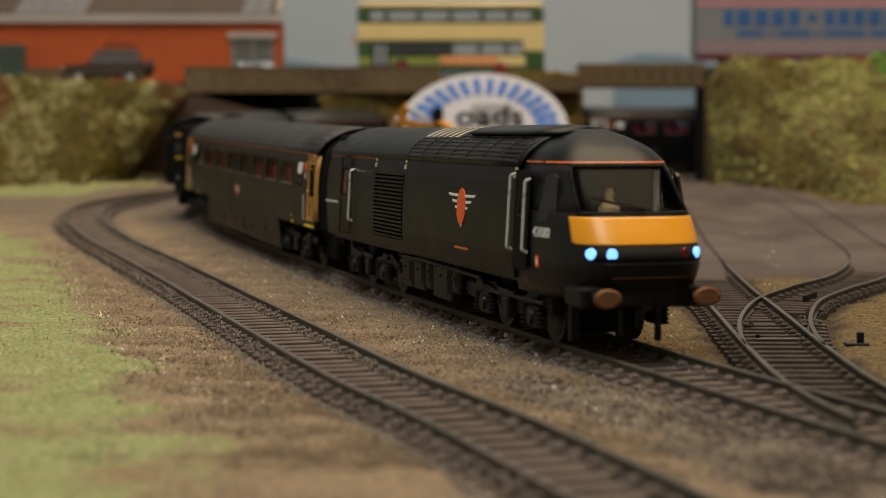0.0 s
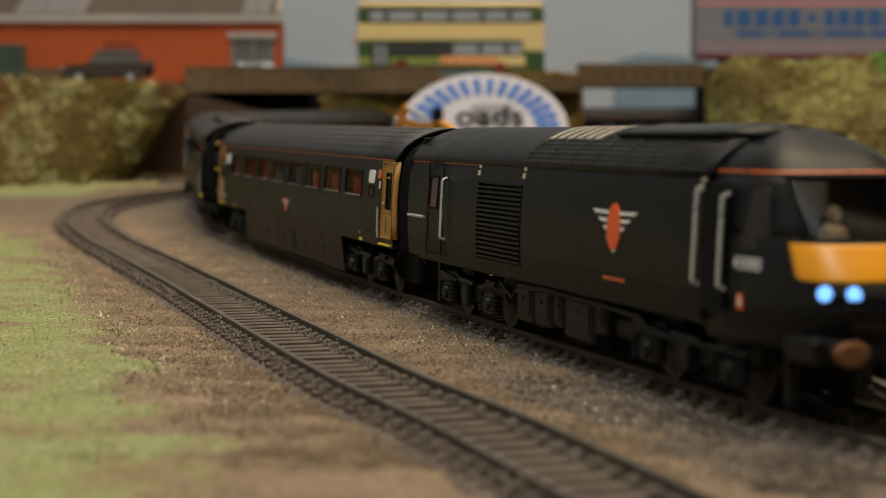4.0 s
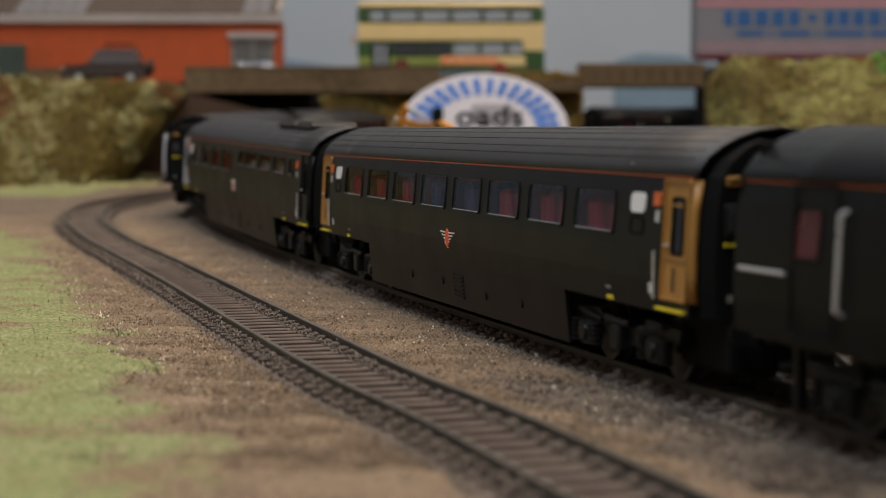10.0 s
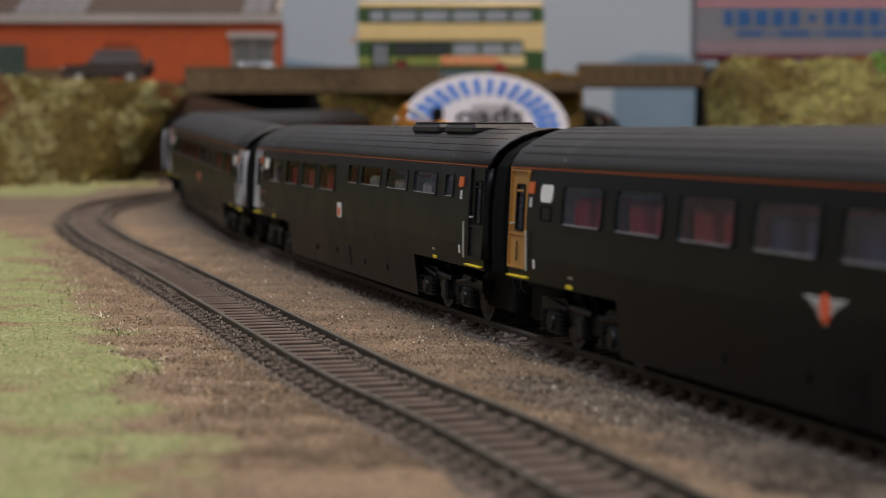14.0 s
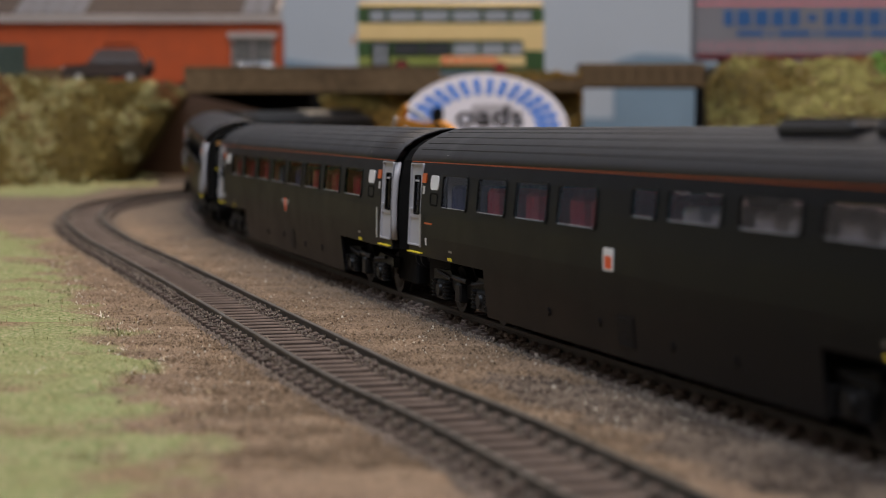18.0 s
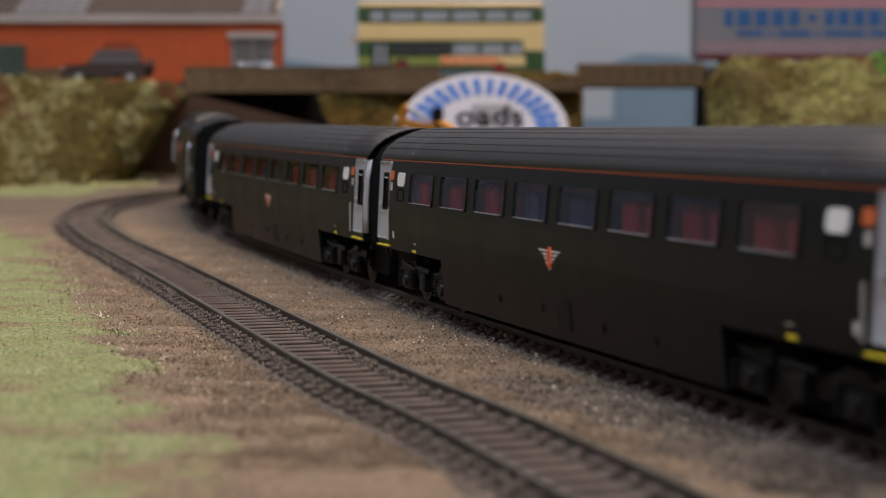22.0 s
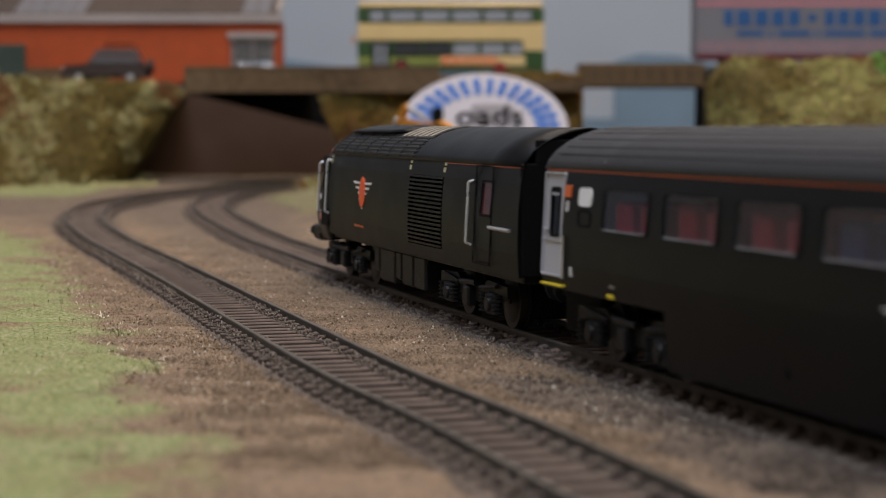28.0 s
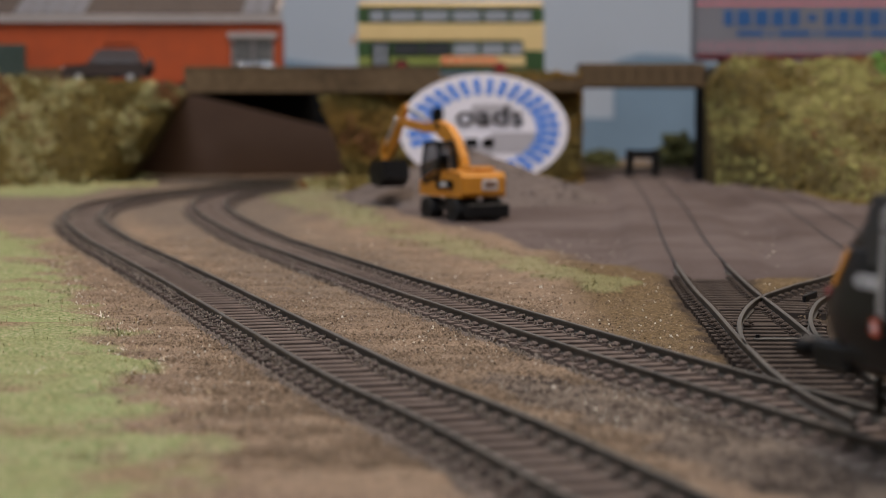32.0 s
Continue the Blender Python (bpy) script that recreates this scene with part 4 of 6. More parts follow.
def excavator():
    g = thing("wheeled_excavator", "yellow wheeled excavator with a raised jointed arm", "excavator", at=pose(0.0094, 0.912, lie(0.912) + 0.001, 0, 0, 118))
    part("chassis", Shape().box(-22, 22, -5, 5, 4.5, 10, 0.8).box(-16, -11, -11, 11, 4.2, 7.5, 0.5).box(11, 16, -11, 11, 4.2, 7.5, 0.5).box(-9, 9, -10.5, 10.5, 4.5, 8.5, 0.8), SOOT, g, "black chassis")
    for x in (-14, 14):
        for y in (-9.6, 9.6):
            w = part("wheel", Shape().tube((x, y - 3.8, 5.8), (x, y + 3.8, 5.8), 5.8, 20), RUBBER, g, "black tyre", True)
            part("hub", Shape().tube((x, y - 4.2, 5.8), (x, y + 4.2, 5.8), 2.8, 14), SOOT, w)
    part("blade", Shape().box(-29, -26, -12, 12, 2, 9, 0.8).pipe([(-22, -4, 7), (-27, -4, 6)], 1.2).pipe([(-22, 4, 7), (-27, 4, 6)], 1.2), SOOT, g, "black stabiliser blade")
    part("slew_ring", Shape().tube((0, 0, 9.5), (0, 0, 12), 8.5, 24), SOOT, g)
    prof = [(-22, 12), (-23, 13.5), (-23.2, 22), (-21.5, 24.4), (-6, 25.4), (6, 25.0), (14, 22.0), (22, 19.5), (22, 12.5)]
    edge = [(12.0, 0.96), (12.5, 1.0), (-12.5, 1.0), (-12.0, 0.96)]
    part("upper_body", Shape().loft([[(x * k, y, 18 + (z - 18) * k) for x, z in prof] for y, k in edge], True, True), CATYELLOW, g, "yellow engine housing")
    part("engine_cover", Shape().box(-19, -5, -9, 5, 24.8, 27.2, 0.9), CATYELLOW, g)
    part("engine_grille", Shape().box(-17.5, -6.5, -7.5, 3.5, 27.0, 27.6, 0.3), RUST, g, "brown engine grille")
    part("counterweight", Shape().box(-24.4, -22.4, -11.4, 11.4, 13.0, 23.0, 0.9), CATYELLOW, g)
    part("rear_mark", Shape().box(-24.7, -24.2, -7.5, 1.5, 15.6, 20.8, 0.2), CREAM, g, "pale maker's plate")
    part("rear_print", Shape().box(-24.9, -24.5, -6.2, 0.2, 17.2, 19.4), RUST, g)
    for y in (-12.8, 12.5):
        part("side_mark", Shape().box(-14, 4, y, y + 0.3, 16.0, 20.2), INK, g, "black side panel")
        part("side_print", Shape().box(-8, -1, y - 0.1, y + 0.4, 17.2, 19.4), CREAM, g)
    cab = [(1, 22), (18, 18.5), (20.5, 25), (17, 38.5), (4, 39.6), (1, 33)]
    c = part("cab", Shape().loft([[(x, 3.0, z) for x, z in cab], [(x, 12.0, z) for x, z in cab]], True, True), CABGLASS, g, "glazed operator's cab")
    for a, b in zip(cab, cab[1:] + cab[:1]):
        for y in (3.0, 12.0):
            part("cab_bar", Shape().tube((a[0], y, a[1]), (b[0], y, b[1]), 0.9, 6), INK, c)
    part("cab_roof", Shape().box(3.5, 17.5, 2.6, 12.4, 38.2, 39.8, 0.5), INK, c)
    part("cab_seat", Shape().box(5, 11, 5, 10, 20, 24, 0.8).box(4.4, 6.4, 5, 10, 23, 33, 0.8), INK, c)

    def beam(line, y0, y1):
        rows = []
        for i, (x, z, w) in enumerate(line):
            p, q = line[max(i - 1, 0)], line[min(i + 1, len(line) - 1)]
            d = Vector((q[0] - p[0], q[1] - p[1])).normalized()
            rows.append([(x - d.y * w * k, y, z + d.x * w * k) for k, y in ((-1, y0), (1, y0), (1, y1), (-1, y1))])
        return Shape().loft(rows, True, True)

    part("boom", beam([(3, 21, 3.2), (7, 30, 3.8), (13, 38, 4.2), (21, 44, 4.4), (30, 47, 3.6)], -6.0, -1.6), CATYELLOW, g, "yellow bent boom")
    part("fore_boom", beam([(28, 47, 3.0), (46, 46.5, 2.2), (74, 50, 1.9)], -5.6, -2.0), CATYELLOW, g, "yellow front boom")
    part("boom_pin", Shape().tube((29, -6.8, 47.5), (29, -0.8, 47.5), 1.6, 12), SOOT, g)
    part("boom_lamp", Shape().tube((18, -0.6, 37), (19.4, 0.2, 36.6), 2.2, 12), CREAM, g, "pale work lamp")
    part("arm", beam([(69, 58.5, 1.4), (74, 54.5, 2.4), (81, 44, 2.5), (92, 29, 2.0)], -5.2, -2.4), CATYELLOW, g, "yellow dipper arm")
    part("arm_link", beam([(84, 38, 1.6), (92, 39, 2.0), (96, 33, 2.2), (93, 28, 2.0)], -6.0, -1.6), CATYELLOW, g, "yellow bucket link")
    part("ram", Shape().pipe([(44, -3.8, 50.5), (67, -3.8, 57.5)], 1.3, 8), CHROME, g, "bright hydraulic ram")
    part("ram", Shape().pipe([(12, -6.6, 24), (24, -6.6, 42)], 1.2, 8), CHROME, g)
    part("ram", Shape().pipe([(77, -1.8, 52), (90, -1.8, 38)], 1.1, 8), CHROME, g)
    buck = [(83, 29), (97, 28.5), (101, 22), (98, 15.5), (88, 14), (81, 19)]
    part("bucket", Shape().loft([[(x, -11.5, z) for x, z in buck], [(x, 4.0, z) for x, z in buck]], True, True), SOOT, g, "black digging bucket")


excavator()

# ---- street things ----
BRICK = mat("orange_brickwork", (0.40, 0.068, 0.012), 0.8, vary=0.16, scale=90, bump=0.2)
FASCIA = mat("white_trim", (0.36, 0.32, 0.30), 0.6, vary=0.08, scale=60)
ROOFBROWN = mat("brown_roof_sheet", (0.072, 0.052, 0.041), 0.7, vary=0.2, scale=60)
SKYLIGHT = mat("pale_roof_light", (0.155, 0.15, 0.16), 0.4, vary=0.1, scale=60)
DOORGREEN = mat("dark_green_door", (0.05, 0.075, 0.06), 0.5, vary=0.15, scale=80)
WINGREY = mat("dull_window_pane", (0.15, 0.16, 0.15), 0.2, vary=0.15, scale=90)


def warehouse():
    b = thing("warehouse", "orange brick warehouse with white trim and brown roof", "building")
    y = 1.45
    w = part("wall", Shape(1.0).box(-0.476, -0.1715, y, y + 0.008, 0.086, 0.141), BRICK, b, "orange brick front wall")
    part("wall_above_window", Shape(1.0).box(-0.1715, -0.136, y, y + 0.008, 0.1285, 0.141), BRICK, b)
    part("wall_below_window", Shape(1.0).box(-0.1715, -0.136, y, y + 0.008, 0.086, 0.1005), BRICK, b)
    part("corner_pier", Shape(1.0).box(-0.136, -0.1318, y, y + 0.008, 0.086, 0.141), BRICK, b)
    part("side_wall", Shape(1.0).box(-0.1398, -0.1318, y + 0.008, 1.49, 0.086, 0.141), BRICK, b)
    part("fascia", Shape(1.0).box(-0.476, -0.1305, y - 0.004, y + 0.01, 0.1395, 0.1462), FASCIA, b, "white eaves trim")
    part("barge_board", Shape(1.0).add([(-0.134, y - 0.004, 0.1462), (-0.1302, y - 0.004, 0.1462), (-0.1302, y + 0.2, 0.225), (-0.134, y + 0.2, 0.225), (-0.134, y - 0.004, 0.1502), (-0.1302, y - 0.004, 0.1502), (-0.1302, y + 0.2, 0.23), (-0.134, y + 0.2, 0.23)], [(0, 1, 5, 4), (3, 7, 6, 2), (4, 5, 6, 7), (0, 3, 2, 1), (1, 2, 6, 5), (0, 4, 7, 3)]), FASCIA, b)
    roof = part("roof", Shape(1.0).add([(-0.476, y, 0.146), (-0.134, y, 0.146), (-0.134, y + 0.2, 0.225), (-0.476, y + 0.2, 0.225)], [(0, 1, 2, 3)]), ROOFBROWN, b, "brown sheet roof with pale roof lights", thick=0.002)
    x = -0.14
    for k in range(29):
        wdt = 0.0115
        m = SKYLIGHT if k in (0, 1, 13, 14, 15, 16, 17) else ROOFBROWN
        s = Shape(1.0).add([(x - wdt + 0.0012, y - 0.002, 0.1468), (x, y - 0.002, 0.1468), (x, y + 0.198, 0.2254), (x - wdt + 0.0012, y + 0.198, 0.2254)], [(0, 1, 2, 3)])
        part("roof_sheet", s, m, roof, thick=0.001)
        x -= wdt
    win = part("window", Shape(1.0).box(-0.1705, -0.137, y + 0.002, y + 0.004, 0.1005, 0.1285), WINGREY, b, "dull grey window")
    part("lintel", Shape(1.0).box(-0.1735, -0.134, y - 0.003, y + 0.002, 0.1268, 0.1318), FASCIA, win)
    for x in (-0.1705, -0.1545, -0.1385):
        part("glazing_bar", Shape(1.0).box(x, x + 0.0012, y - 0.0005, y + 0.003, 0.1005, 0.1285), FASCIA, win)
    for z in (0.107, 0.1135, 0.12):
        part("glazing_bar", Shape(1.0).box(-0.1705, -0.137, y - 0.0005, y + 0.003, z, z + 0.0009), FASCIA, win)
    d = part("door", Shape(1.0).box(-0.39, -0.3365, y - 0.004, y - 0.0005, 0.0874, 0.122), DOORGREEN, b, "dark green loading door")
    for k in range(6):
        part("door_slat", Shape(1.0).box(-0.388, -0.338, y - 0.0052, y - 0.003, 0.094 + k * 0.0046, 0.0975 + k * 0.0046), DOORGREEN, d)
    part("base_course", Shape(1.0).box(-0.336, -0.27, y - 0.005, y, 0.086, 0.103), STONE, b)


warehouse()


def motor_car(label, m, paint, kind):
    """kind: 'estate' with a spare wheel and roof bars, 'saloon', or 'coupe' with a low roof."""
    g = thing("parked_car", label, "car", "parked cars", at=m)
    low = [(-31, 5), (-31, 10.5), (-29.5, 13.2), (-12, 14.6), (27, 15), (30, 13), (30, 5)]
    s = Shape()
    s.loft([[(x, -11.0, z) for x, z in low], [(x, -12.0, z * 0.98 + 0.2) for x, z in low], [(x, 12.0, z * 0.98 + 0.2) for x, z in low], [(x, 11.0, z) for x, z in low]], True, True)
    part("body", s, paint, g, "", True)
    high = {"estate": 2.0, "saloon": 0.0, "coupe": -4.6}[kind]
    top = [(-14, 14.4), (-6, 22.8 + high), (-3, 23.8 + high), (22 if kind == "estate" else 12, 23.6 + high), (27 if kind == "estate" else 22, 14.8)]
    cabin = part("cabin", Shape().loft([[(x, y * (1 - 0.16 * (z > 18)), z) for x, z in top] for y in (-11.2, 11.2)], True, True), paint, g)
    for y in (-1, 1):
        for a, b in ((-9, -1), (0, 9), (10, 20)):
            if kind != "estate" and b > 15:
                continue
            win = [(a + (3 if a < -5 else 0), 16.0), (b, 16.0), (b, 21.8 + high * 0.8), (a + (6.5 if a < -5 else 0), 21.8 + high * 0.8)]
            part("window", Shape().loft([[(x, y * (11.35 - 0.33 * (z - 15.5)), z) for x, z in win], [(x, y * (11.0 - 0.33 * (z - 15.5)), z) for x, z in win]], True, True), SIDEGLASS_CAR, cabin)
        for x in (-19.5, 18.5):
            w = part("wheel", Shape().tube((x, y * 8.6, 4.6), (x, y * 12.3, 4.6), 4.6, 18), RUBBER, g, "black tyre")
            part("rim", Shape().tube((x, y * 11.5, 4.6), (x, y * 12.6, 4.6), 2.6, 14), CHROME, w)
        part("headlamp", Shape().box(-31.5, -29.8, y * 8.5 - 1.8, y * 8.5 + 1.8, 9.4, 12.2, 0.3), WHITE, g, "bright headlamp")
        part("sill", Shape().box(-14, 13, y * 12 - 0.5, y * 12 + 0.5, 4.4, 6.4, 0.2), SOOT, g)
    part("bumper", Shape().box(-32.6, -30.5, -11.5, 11.5, 4.6, 7.4, 0.5), SOOT, g)
    part("bumper", Shape().box(29.5, 31.4, -11.5, 11.5, 4.6, 7.4, 0.5), SOOT, g)
    if kind == "coupe":
        # Chrome ball added beside the door only to give a bright glint.
        part("glint_ball", Shape().loft([[(-9 + 1.5 * math.cos(a) * math.sin(b), -12.6 + 1.5 * math.sin(a) * math.sin(b), 18.0 - 1.5 * math.cos(b)) for a in np.linspace(0, 2 * math.pi, 16, endpoint=False)] for b in np.linspace(0.05, math.pi - 0.05, 11)], True, True), GLINT_CHROME, g, "chrome ball added to catch a glint", True)
    if kind == "estate":
        part("spare_wheel", Shape().tube((30, 0, 13), (34, 0, 13), 5.2, 18), RUBBER, g, "spare wheel on the tailgate")
        for y in (-7.5, 7.5):
            part("roof_bar", Shape().pipe([(-1, y, 27.6), (0, y, 29.2), (19, y, 29.2), (20, y, 27.6)], 0.5), INK, g)
    return g


GLINT_CHROME = mat("bright_chrome", (0.85, 0.85, 0.88), 0.1, metal=1.0, vary=0.02)
SIDEGLASS_CAR = mat("dark_car_window", (0.03, 0.032, 0.036), 0.45, vary=0.1)
CARBROWN = mat("brown_car_paint", (0.05, 0.034, 0.03), 0.35, vary=0.15, scale=80, coat=0.3)
CARPALE = mat("pale_grey_car_paint", (0.10, 0.105, 0.115), 0.35, vary=0.1, scale=80, coat=0.3)
CARBLUE = mat("pale_blue_car_paint", (0.35, 0.48, 0.58), 0.35, vary=0.1, scale=80, coat=0.3)
motor_car("dark brown estate car with roof bars on the street", pose(-0.2495, 1.335, 0.0874, 0, 0, 2), CARBROWN, "estate")
motor_car("silver-grey low car parked before the warehouse window", pose(-0.15, 1.412, 0.0872, 0, 0, 1), CARPALE, "coupe")
motor_car("pale blue car parked on the depot yard", pose(0.385, 1.36, 0.1003, 0, 0, 8), CARBLUE, "saloon")

BUSGREEN = mat("dark_green_bus_paint", (0.028, 0.075, 0.018), 0.4, vary=0.1, scale=80, coat=0.3)
BUSCREAM = mat("cream_bus_paint", (0.70, 0.53, 0.24), 0.4, vary=0.07, scale=80, coat=0.3)
BUSLIME = mat("olive_bus_band", (0.24, 0.28, 0.06), 0.4, vary=0.1, scale=80)
BUSGLASS = mat("bus_window", (0.30, 0.33, 0.36), 0.12, vary=0.35, scale=60)
BUSDARK = mat("dark_bus_window", (0.04, 0.045, 0.05), 0.12, vary=0.3, scale=60)
ADVERT = mat("orange_red_advert", (0.72, 0.13, 0.05), 0.5, vary=0.12, scale=60)


DEEPRIM = mat("dark_red_rim", (0.22, 0.012, 0.012), 0.5, vary=0.1)


def bus():
    g = thing("double_decker_bus", "cream and dark green double-decker bus on the bridge", "bus", at=pose(0.0062, 1.45, 0.0975))
    W_, D = 75.0, 33.0

    def band(name, z0, z1, m, label="", x0=-W_, x1=W_, bev=0.8, grow=0.0):
        return part(name, Shape().box(x0 - grow, x1 + grow, -grow, D + grow, z0, z1, bev), m, g, label)

    band("skirt", 3.0, 8.0, BUSGREEN, "dark green skirt")
    band("lower_panel", 8.0, 14.4, BUSLIME, "olive and cream lower side")
    band("lower_window_band", 14.4, 27.6, BUSGREEN, "dark green window band")
    band("waist_panel", 27.6, 41.6, BUSCREAM, "cream waist panel")
    band("upper_window_band", 41.6, 53.8, BUSGREEN, "dark green upper window band")
    band("roof", 53.8, 58.6, BUSCREAM, "cream roof", bev=2.2)
    part("cream_panel", Shape().box(-8, 60, -0.5, 1, 7.5, 15.2, 0.2), BUSCREAM, g)
    part("rear_panel", Shape().box(58, 75.4, -0.5, 8, 19.5, 41.0, 0.3), BUSCREAM, g)
    part("engine_cover", Shape().box(60, 75.6, -0.6, 20, 4, 19.5, 0.3), BUSGREEN, g)
    part("advert", Shape().box(-7, 36, -0.9, 0, 8.6, 14.2, 0.2), ADVERT, g, "orange-red advertising panel")
    for k in range(7):
        part("advert_print", Shape().box(-3 + k * 5.4, 0.6 + k * 5.4, -1.1, -0.7, 10, 12.8), BUSCREAM, g)
    x = -66.0
    for w in (13.5, 24.5, 24.0, 24.0, 20.5, 17.5):
        f = part("upper_window", ring(w, 10.2, 1.2, 0.8, -0.6, 0.6), INK, g, at=pose((x + w / 2) * 0.001, 0, 0.0478))
        part("pane", plate(rounded(w - 1.4, 8.8, 0.8), -0.3, 0.2), BUSGLASS, f)
        x += w + 1.6
    x = -46.0
    for i, w in enumerate((22, 22.5, 21.5, 20.5, 12.5)):
        f = part("lower_window", ring(w, 10.8, 1.2, 0.8, -0.6, 0.6), INK, g, at=pose((x + w / 2) * 0.001, 0, 0.0212))
        part("pane", plate(rounded(w - 1.4, 9.4, 0.8), -0.3, 0.2), BUSDARK if i < 2 else BUSGLASS, f)
        x += w + 1.4
    d = part("entrance_door", Shape().box(-64, -49, -0.7, 0.5, 5, 27, 0.3), INK, g, "folding entrance door")
    for a in (-61.5, -55.5):
        part("door_pane", Shape().box(a, a + 4.2, -1.0, -0.5, 8, 25, 0.2), BUSGLASS, d)
    part("front_window", Shape().box(-75.6, -74.8, 4, 29, 15, 27, 0.3), BUSGLASS, g)
    part("front_upper_window", Shape().box(-75.6, -74.8, 4, 29, 42.5, 53, 0.3), BUSGLASS, g)
    part("mirror", Shape().box(-79.5, -77.5, -4.5, -2.0, 24, 31, 0.4).pipe([(-75, 0, 31), (-78.5, -3, 30)], 0.4), CATYELLOW, g, "yellow door mirror")
    for xx in (-40, 40):
        for y in (2.6, 30.4):
            w = part("wheel", Shape().tube((xx, y - 2.9, 6.4), (xx, y + 2.9, 6.4), 6.6, 22), RUBBER, g, "black tyre")
            part("rim", Shape().tube((xx, y - 3.4, 6.4), (xx, y + 3.4, 6.4), 4.3, 18), DEEPRIM, w, "dark red wheel rim")


bus()

TRAILER = mat("pale_grey_trailer_side", (0.175, 0.177, 0.20), 0.5, vary=0.06, scale=30)
PINK = mat("faded_red_stripe", (0.62, 0.20, 0.24), 0.5, vary=0.1, scale=60)
DEEPRED = mat("dark_red_chassis", (0.24, 0.03, 0.045), 0.5, vary=0.15, scale=60)
TRADEBLUE = mat("bright_blue_lettering", (0.02, 0.09, 0.26), 0.5, vary=0.08, scale=60)


def trailer():
    g = thing("lorry_trailer", "pale grey lorry trailer with blue letter blocks and red stripes", "trailer", at=pose(0.2042, 1.45, 0.1003))
    part("box_body", Shape().box(0, 178, 0, 33, 12.5, 62, 0.8), TRAILER, g)
    part("top_stripe", Shape().box(0, 178, -0.3, 0.3, 53.2, 55.6), PINK, g)
    part("chassis_rail", Shape().box(2, 176, 2, 31, 9.5, 12.6, 0.4), DEEPRED, g, "dark red chassis rail")
    part("sill_stripe", Shape().box(0, 178, -0.35, 0.3, 12.5, 14.0), DEEPRED, g)
    for k in range(32):
        part("side_stripe", Shape().box(3 + k * 5.5, 3.9 + k * 5.5, -0.3, 0.3, 16, 24.5), PINK, g)
    x = 21.5
    for w in (9, 13.5, 12.5, 12, 11, 0, 9, 0, 9.5, 11, 11, 12, 11):
        if w == 0:
            x += 3.5
            continue
        h = 6 if x > 80 and x < 96 and w == 9 else 13
        part("letter_block", plate([(x + w / 2 + a, 43 + b) for a, b in rounded(w * 0.84, h, 1.6)], -0.5, 0.2), TRADEBLUE, g)
        x += w + 1.2
    x = 33.0
    for w in (22, 3, 26, 3, 33, 20):
        part("small_print", plate([(x + w / 2 + a, 30.6 + b) for a, b in rounded(w, 4.4, 1.0)], -0.4, 0.2), TRADEBLUE, g)
        x += w + 4
    for xx in (120, 136, 152):
        for y in (4, 29):
            part("wheel", Shape().tube((xx, y - 3.4, 6.6), (xx, y + 3.4, 6.6), 6.6, 18), RUBBER, g, "black tyre")
    for y in (6, 27):
        part("landing_leg", Shape().box(22, 25, y - 1.5, y + 1.5, 0, 10, 0.3), SOOT, g)
    part("spare_carrier", Shape().box(36, 50, 1, 8, 4.5, 9.8, 0.6), DEEPRED, g)


trailer()

# ---- rolling stock, in millimetres from the rail tops; x ahead, the seen side at -y ----
PROFILE = [(3, 16.3), (9, 17.0), (14.5, 17.6), (20, 18.0), (26, 18.0), (31, 17.75), (36.5, 17.2), (40, 16.5), (41.6, 15.8), (43.6, 14.2), (45.6, 11.4), (47.2, 8.0), (48.4, 4.2), (48.9, 0.0)]


def half(z):
    return float(np.interp(z, [p[0] for p in PROFILE], [p[1] for p in PROFILE]))


def lean(z):
    return math.degrees(math.atan2(half(z + 1.5) - half(z - 1.5), 3.0))


def wall(side, us, zs, hole):
    """A side wall as a sheet of panels with real openings."""
    s, idx = Shape(), {}

    def vert(u, z):
        if (u, z) not in idx:
            idx[(u, z)] = len(s.v)
            s.v.append((u, side * (half(z) - 0.36), z))
        return idx[(u, z)]

    for a, b in zip(us, us[1:]):
        for c, d in zip(zs, zs[1:]):
            if hole((a + b) / 2, (c + d) / 2):
                continue
            q = [vert(a, c), vert(b, c), vert(b, d), vert(a, d)]
            s.f.append(tuple(q if side < 0 else reversed(q)))
    return s


def on_side(u, z, side=-1, out=0.0):
    """Pose of a fitting on a body side, facing outward."""
    return Matrix.Translation((u * 0.001, side * (half(z) + out) * 0.001, z * 0.001)) @ pose(0, 0, 0, 0, 0, 0 if side < 0 else 180) @ pose(0, 0, 0, lean(z), 0, 0)


def emblem(owner, u, z, w, h, side=-1, belly=0.30):
    """Winged emblem: an orange-red oval over white bars, in relief on the side."""
    e = part("emblem", plate([(belly * w * 0.5 * math.cos(a), 0.5 * h * math.sin(a)) for a in np.linspace(0, 2 * math.pi, 24, endpoint=False)], -0.18, 0.1), EMBER, owner, "orange-red oval emblem with white wings", at=on_side(u, z, side))
    for i, (zz, wid) in enumerate(((0.30, 1.0), (0.13, 0.72), (-0.04, 0.48), (-0.19, 0.30))):
        for k in (-1, 1):
            a, b = k * wid * w / 2, k * 0.08 * w
            s = plate([(a, zz * h + 0.05 * h), (b, zz * h + 0.03 * h), (b, zz * h - 0.04 * h), (a * 0.86, zz * h - 0.03 * h)][::k], -0.1, 0.1)
            part("emblem_bar", s, WHITE, e)
    s = plate([(-0.17 * w, -0.22 * h), (0.05 * w, -0.5 * h), (0.0, -0.56 * h)], -0.1, 0.1)
    part("emblem_tip", s, WHITE, e)
    return e


